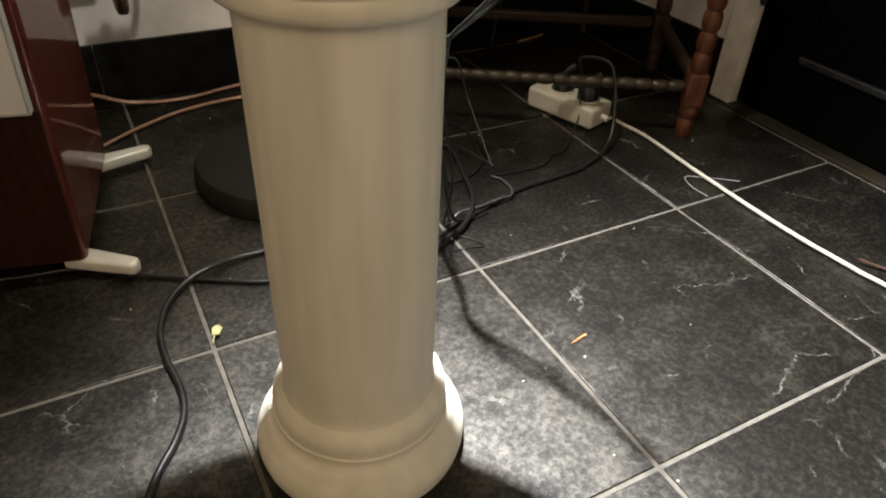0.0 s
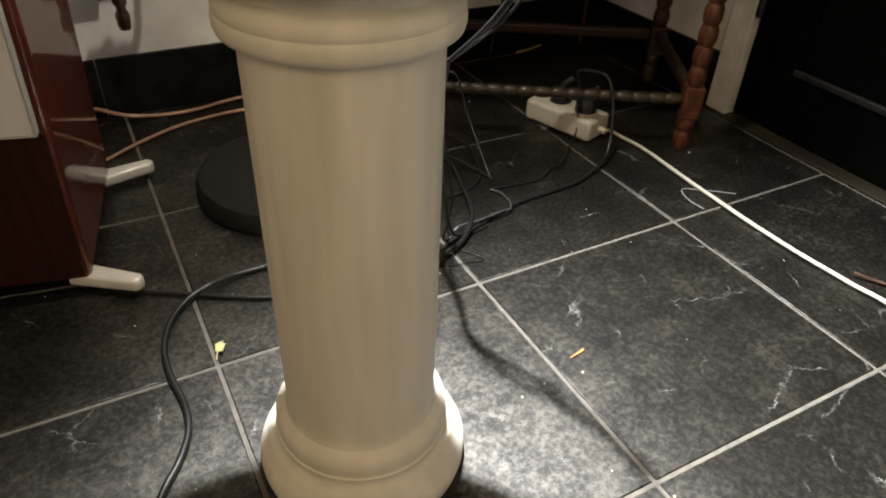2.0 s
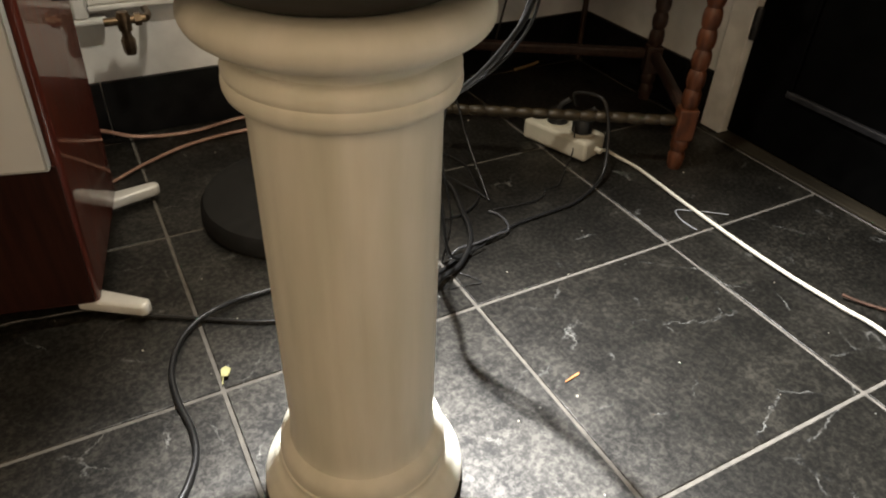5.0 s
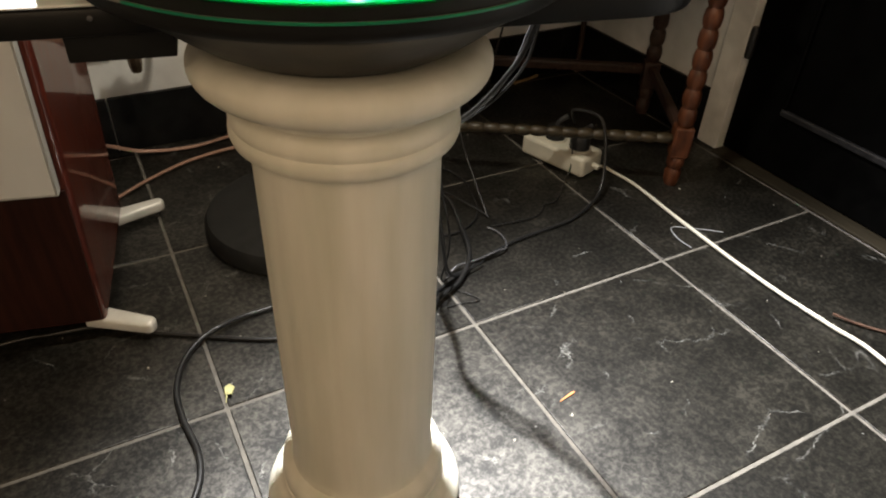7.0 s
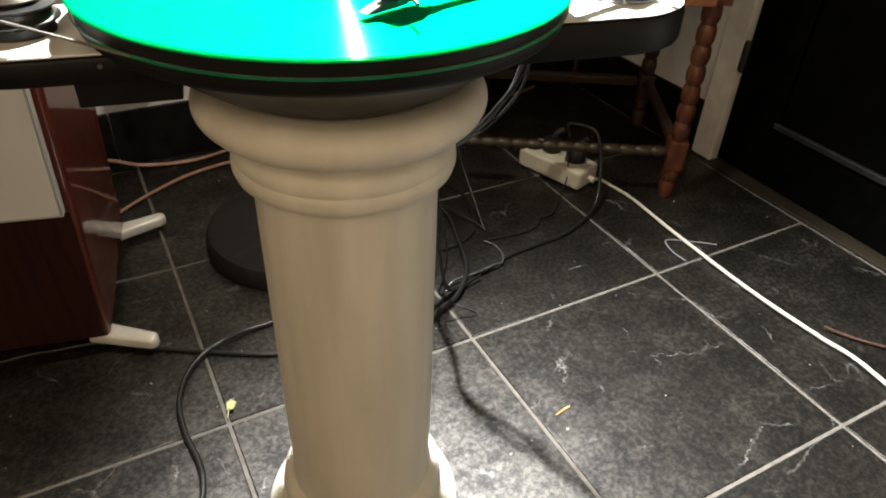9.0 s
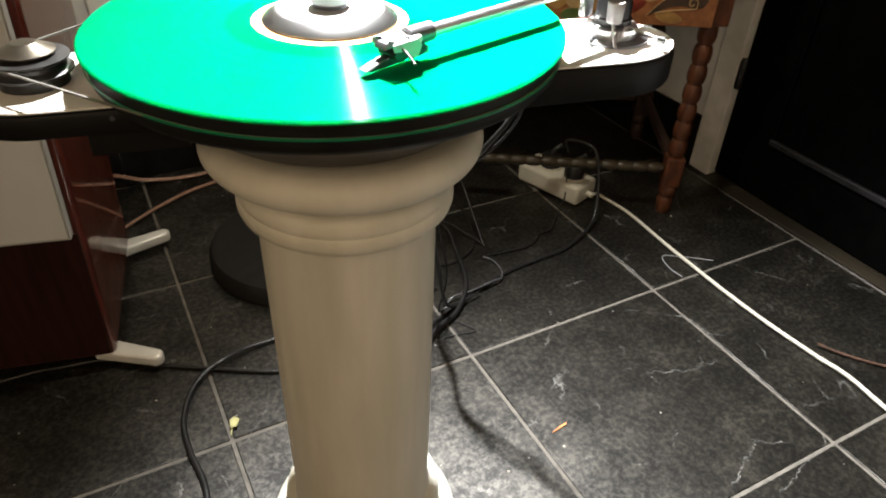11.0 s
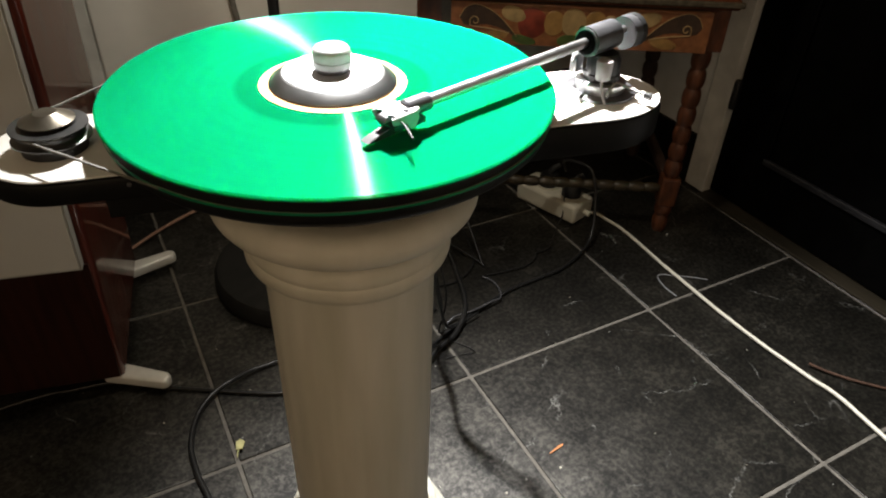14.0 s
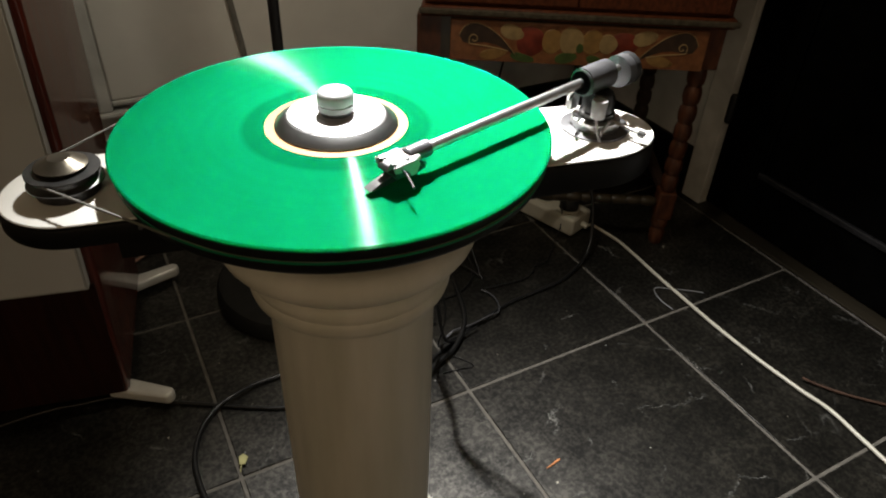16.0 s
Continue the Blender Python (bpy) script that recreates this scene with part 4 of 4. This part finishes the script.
cable("mains_lead", "thick black mains lead lying behind the column", [(0.06, 0.36, 0.005), (0.105, 0.315, 0.005), (0.112, 0.277, 0.005), (0.094, 0.211, 0.005), (0.074, 0.151, 0.010), (0.052, 0.112, 0.011), (0.016, 0.079, 0.008), (-0.027, 0.058, 0.011), (-0.08, 0.02, 0.005)], 0.0040, CABLE)
cable("adapter_lead", "thin black lead running down from the socket block", [(0.366, 0.290, 0.060), (0.363, 0.281, 0.040), (0.356, 0.272, 0.014), (0.340, 0.262, 0.004), (0.285, 0.211, 0.003), (0.254, 0.206, 0.003), (0.245, 0.196, 0.003), (0.219, 0.183, 0.003), (0.175, 0.185, 0.003), (0.139, 0.190, 0.003)], 0.0013, CABLE)
cable("fine_lead", "fine black lead ending on a tile joint", [(-0.03, 0.075, 0.003), (0.007, 0.074, 0.002), (0.030, 0.040, 0.002), (0.010, 0.042, 0.002), (-0.02, 0.046, 0.002)], 0.0008, CABLE)
def twin_wire(label, points):
    w = thing("speaker_wire", label, "speaker wire")
    for k in (-1, 1):
        part("strand", tube([(x + 0.0012 * k, y + 0.0022 * k, z) for x, y, z in points], 0.0023, 8), COPPER, w)


twin_wire("copper-coloured twin speaker wire on the floor", [(-0.46, 0.48, 0.03), (-0.425, 0.500, 0.006), (-0.385, 0.527, 0.004), (-0.326, 0.568, 0.004), (-0.245, 0.607, 0.004), (-0.142, 0.621, 0.004), (-0.03, 0.60, 0.004), (0.02, 0.56, 0.004), (0.03, 0.50, 0.004)])
twin_wire("copper-coloured twin speaker wire along the skirting", [(-0.46, 0.55, 0.12), (-0.41, 0.62, 0.06), (-0.376, 0.66, 0.032), (-0.322, 0.665, 0.008), (-0.235, 0.655, 0.004), (-0.127, 0.672, 0.006), (0.0, 0.66, 0.004), (0.15, 0.60, 0.004)])
cable("wall_lead", "thin dark lead hanging down the corner wall", [(0.47, 0.688, 0.5), (0.48, 0.686, 0.3), (0.47, 0.685, 0.2), (0.44, 0.68, 0.08), (0.41, 0.66, 0.004), (0.36, 0.62, 0.004)], 0.0024, CABLE)

# ---- litter on the floor ----
cable("cable_tie", "clear plastic cable tie loop lying on a tile joint", [(0.479, 0.013, 0.003), (0.455, 0.034, 0.002), (0.432, 0.050, 0.002), (0.414, 0.061, 0.002), (0.404, 0.053, 0.002), (0.398, 0.030, 0.002), (0.3985, 0.002, 0.003)], 0.0009, GLASSY, "cable tie")
bm = slab([(-0.010, -0.0004), (0.004, -0.0014), (0.014, -0.0016), (0.016, 0.0006), (0.008, 0.0015), (-0.009, 0.0006)], 0.001, 0.0022, 0.0003, 1)
tagged(part("splinter", bm, ORANGE, place=pose(0.033, -0.163, 0, 0, 0, 12)), "small orange splinter lying on a tile", "splinter")
dry = thing("dry_leaf", "small dry yellow-green leaf with stalk on a tile joint", "leaf", place=pose(-0.334, 0.006, 0.002))
part("blade", slab([(0.0, 0.012), (0.008, 0.010), (0.014, 0.020), (0.009, 0.027), (0.003, 0.024)], 0.002, 0.0032, 0.0004, 1), DRY_LEAF, dry)
part("stalk", tube([(-0.001, 0.001, 0.001), (0.001, 0.007, 0.0025), (0.006, 0.018, 0.003)], 0.0008, 6, 6), DRY_LEAF, dry)
part("blade_fold", slab([(0.003, 0.010), (0.008, 0.0085), (0.010, 0.015), (0.006, 0.018)], 0.0032, 0.0046, 0.0004, 1), DRY_LEAF, dry)
cable("twig", "thin dry brown twig beside the white cord", [(0.462, -0.208, 0.008), (0.475, -0.228, 0.005), (0.50, -0.262, 0.004), (0.54, -0.305, 0.004), (0.60, -0.36, 0.003)], 0.0022, BRISTLE, "twig", 6)
cable("stick", "short pale wooden stick by the skirting under the cabinet", [(0.490, 0.668, 0.004), (0.530, 0.676, 0.004), (0.562, 0.680, 0.007)], 0.0034, PALE, "stick", 4)
random.seed(4)
crumbs = bmesh.new()
for _ in range(45):
    cx, cy = random.uniform(-0.55, 0.62), random.uniform(-0.45, 0.6)
    if math.hypot(cx - COLUMN[0], cy - COLUMN[1]) < 0.11:
        continue
    r = random.uniform(0.0006, 0.0016)
    bmesh.ops.create_icosphere(crumbs, subdivisions=1, radius=r, matrix=Matrix.Translation((cx, cy, r * 0.6)))
tagged(part("crumbs", crumbs, WHITE_PLASTIC), "tiny pale crumbs and dust scattered on the tiles", "crumbs", kind="stuff")

# ---- tiled floor ----
floor = thing("floor", "black slate-look floor tiles with pale grey joints", "floor", kind="structure")
part("grout_bed", box(WEST - 0.1, EAST + 0.1, SOUTH - 0.1, NORTH + 0.1, -0.05, -0.0016, 0), GROUT, floor, "pale grey grout")
shapes = {}
GAP = 0.0024
for i in range(-7, 3):
    for j in range(-9, 3):
        x0, x1 = i * TILE_SIZE + GAP, min((i + 1) * TILE_SIZE - GAP, EAST - 0.001)
        y0, y1 = j * TILE_SIZE + GAP, min((j + 1) * TILE_SIZE - GAP, NORTH - 0.001)
        if x1 - x0 < 0.004 or y1 - y0 < 0.004:
            continue
        key = (round(x1 - x0, 4), round(y1 - y0, 4))
        if key not in shapes:
            bm = box(0, key[0], 0, key[1], -0.008, 0.0, 0.0012, 1)
            me = bpy.data.meshes.new("tile")
            bm.to_mesh(me)
            bm.free()
            me.materials.append(TILE)
            shapes[key] = me
        o = new("tile", shapes[key])
        o.parent = floor
        o.location = (x0, y0, 0)
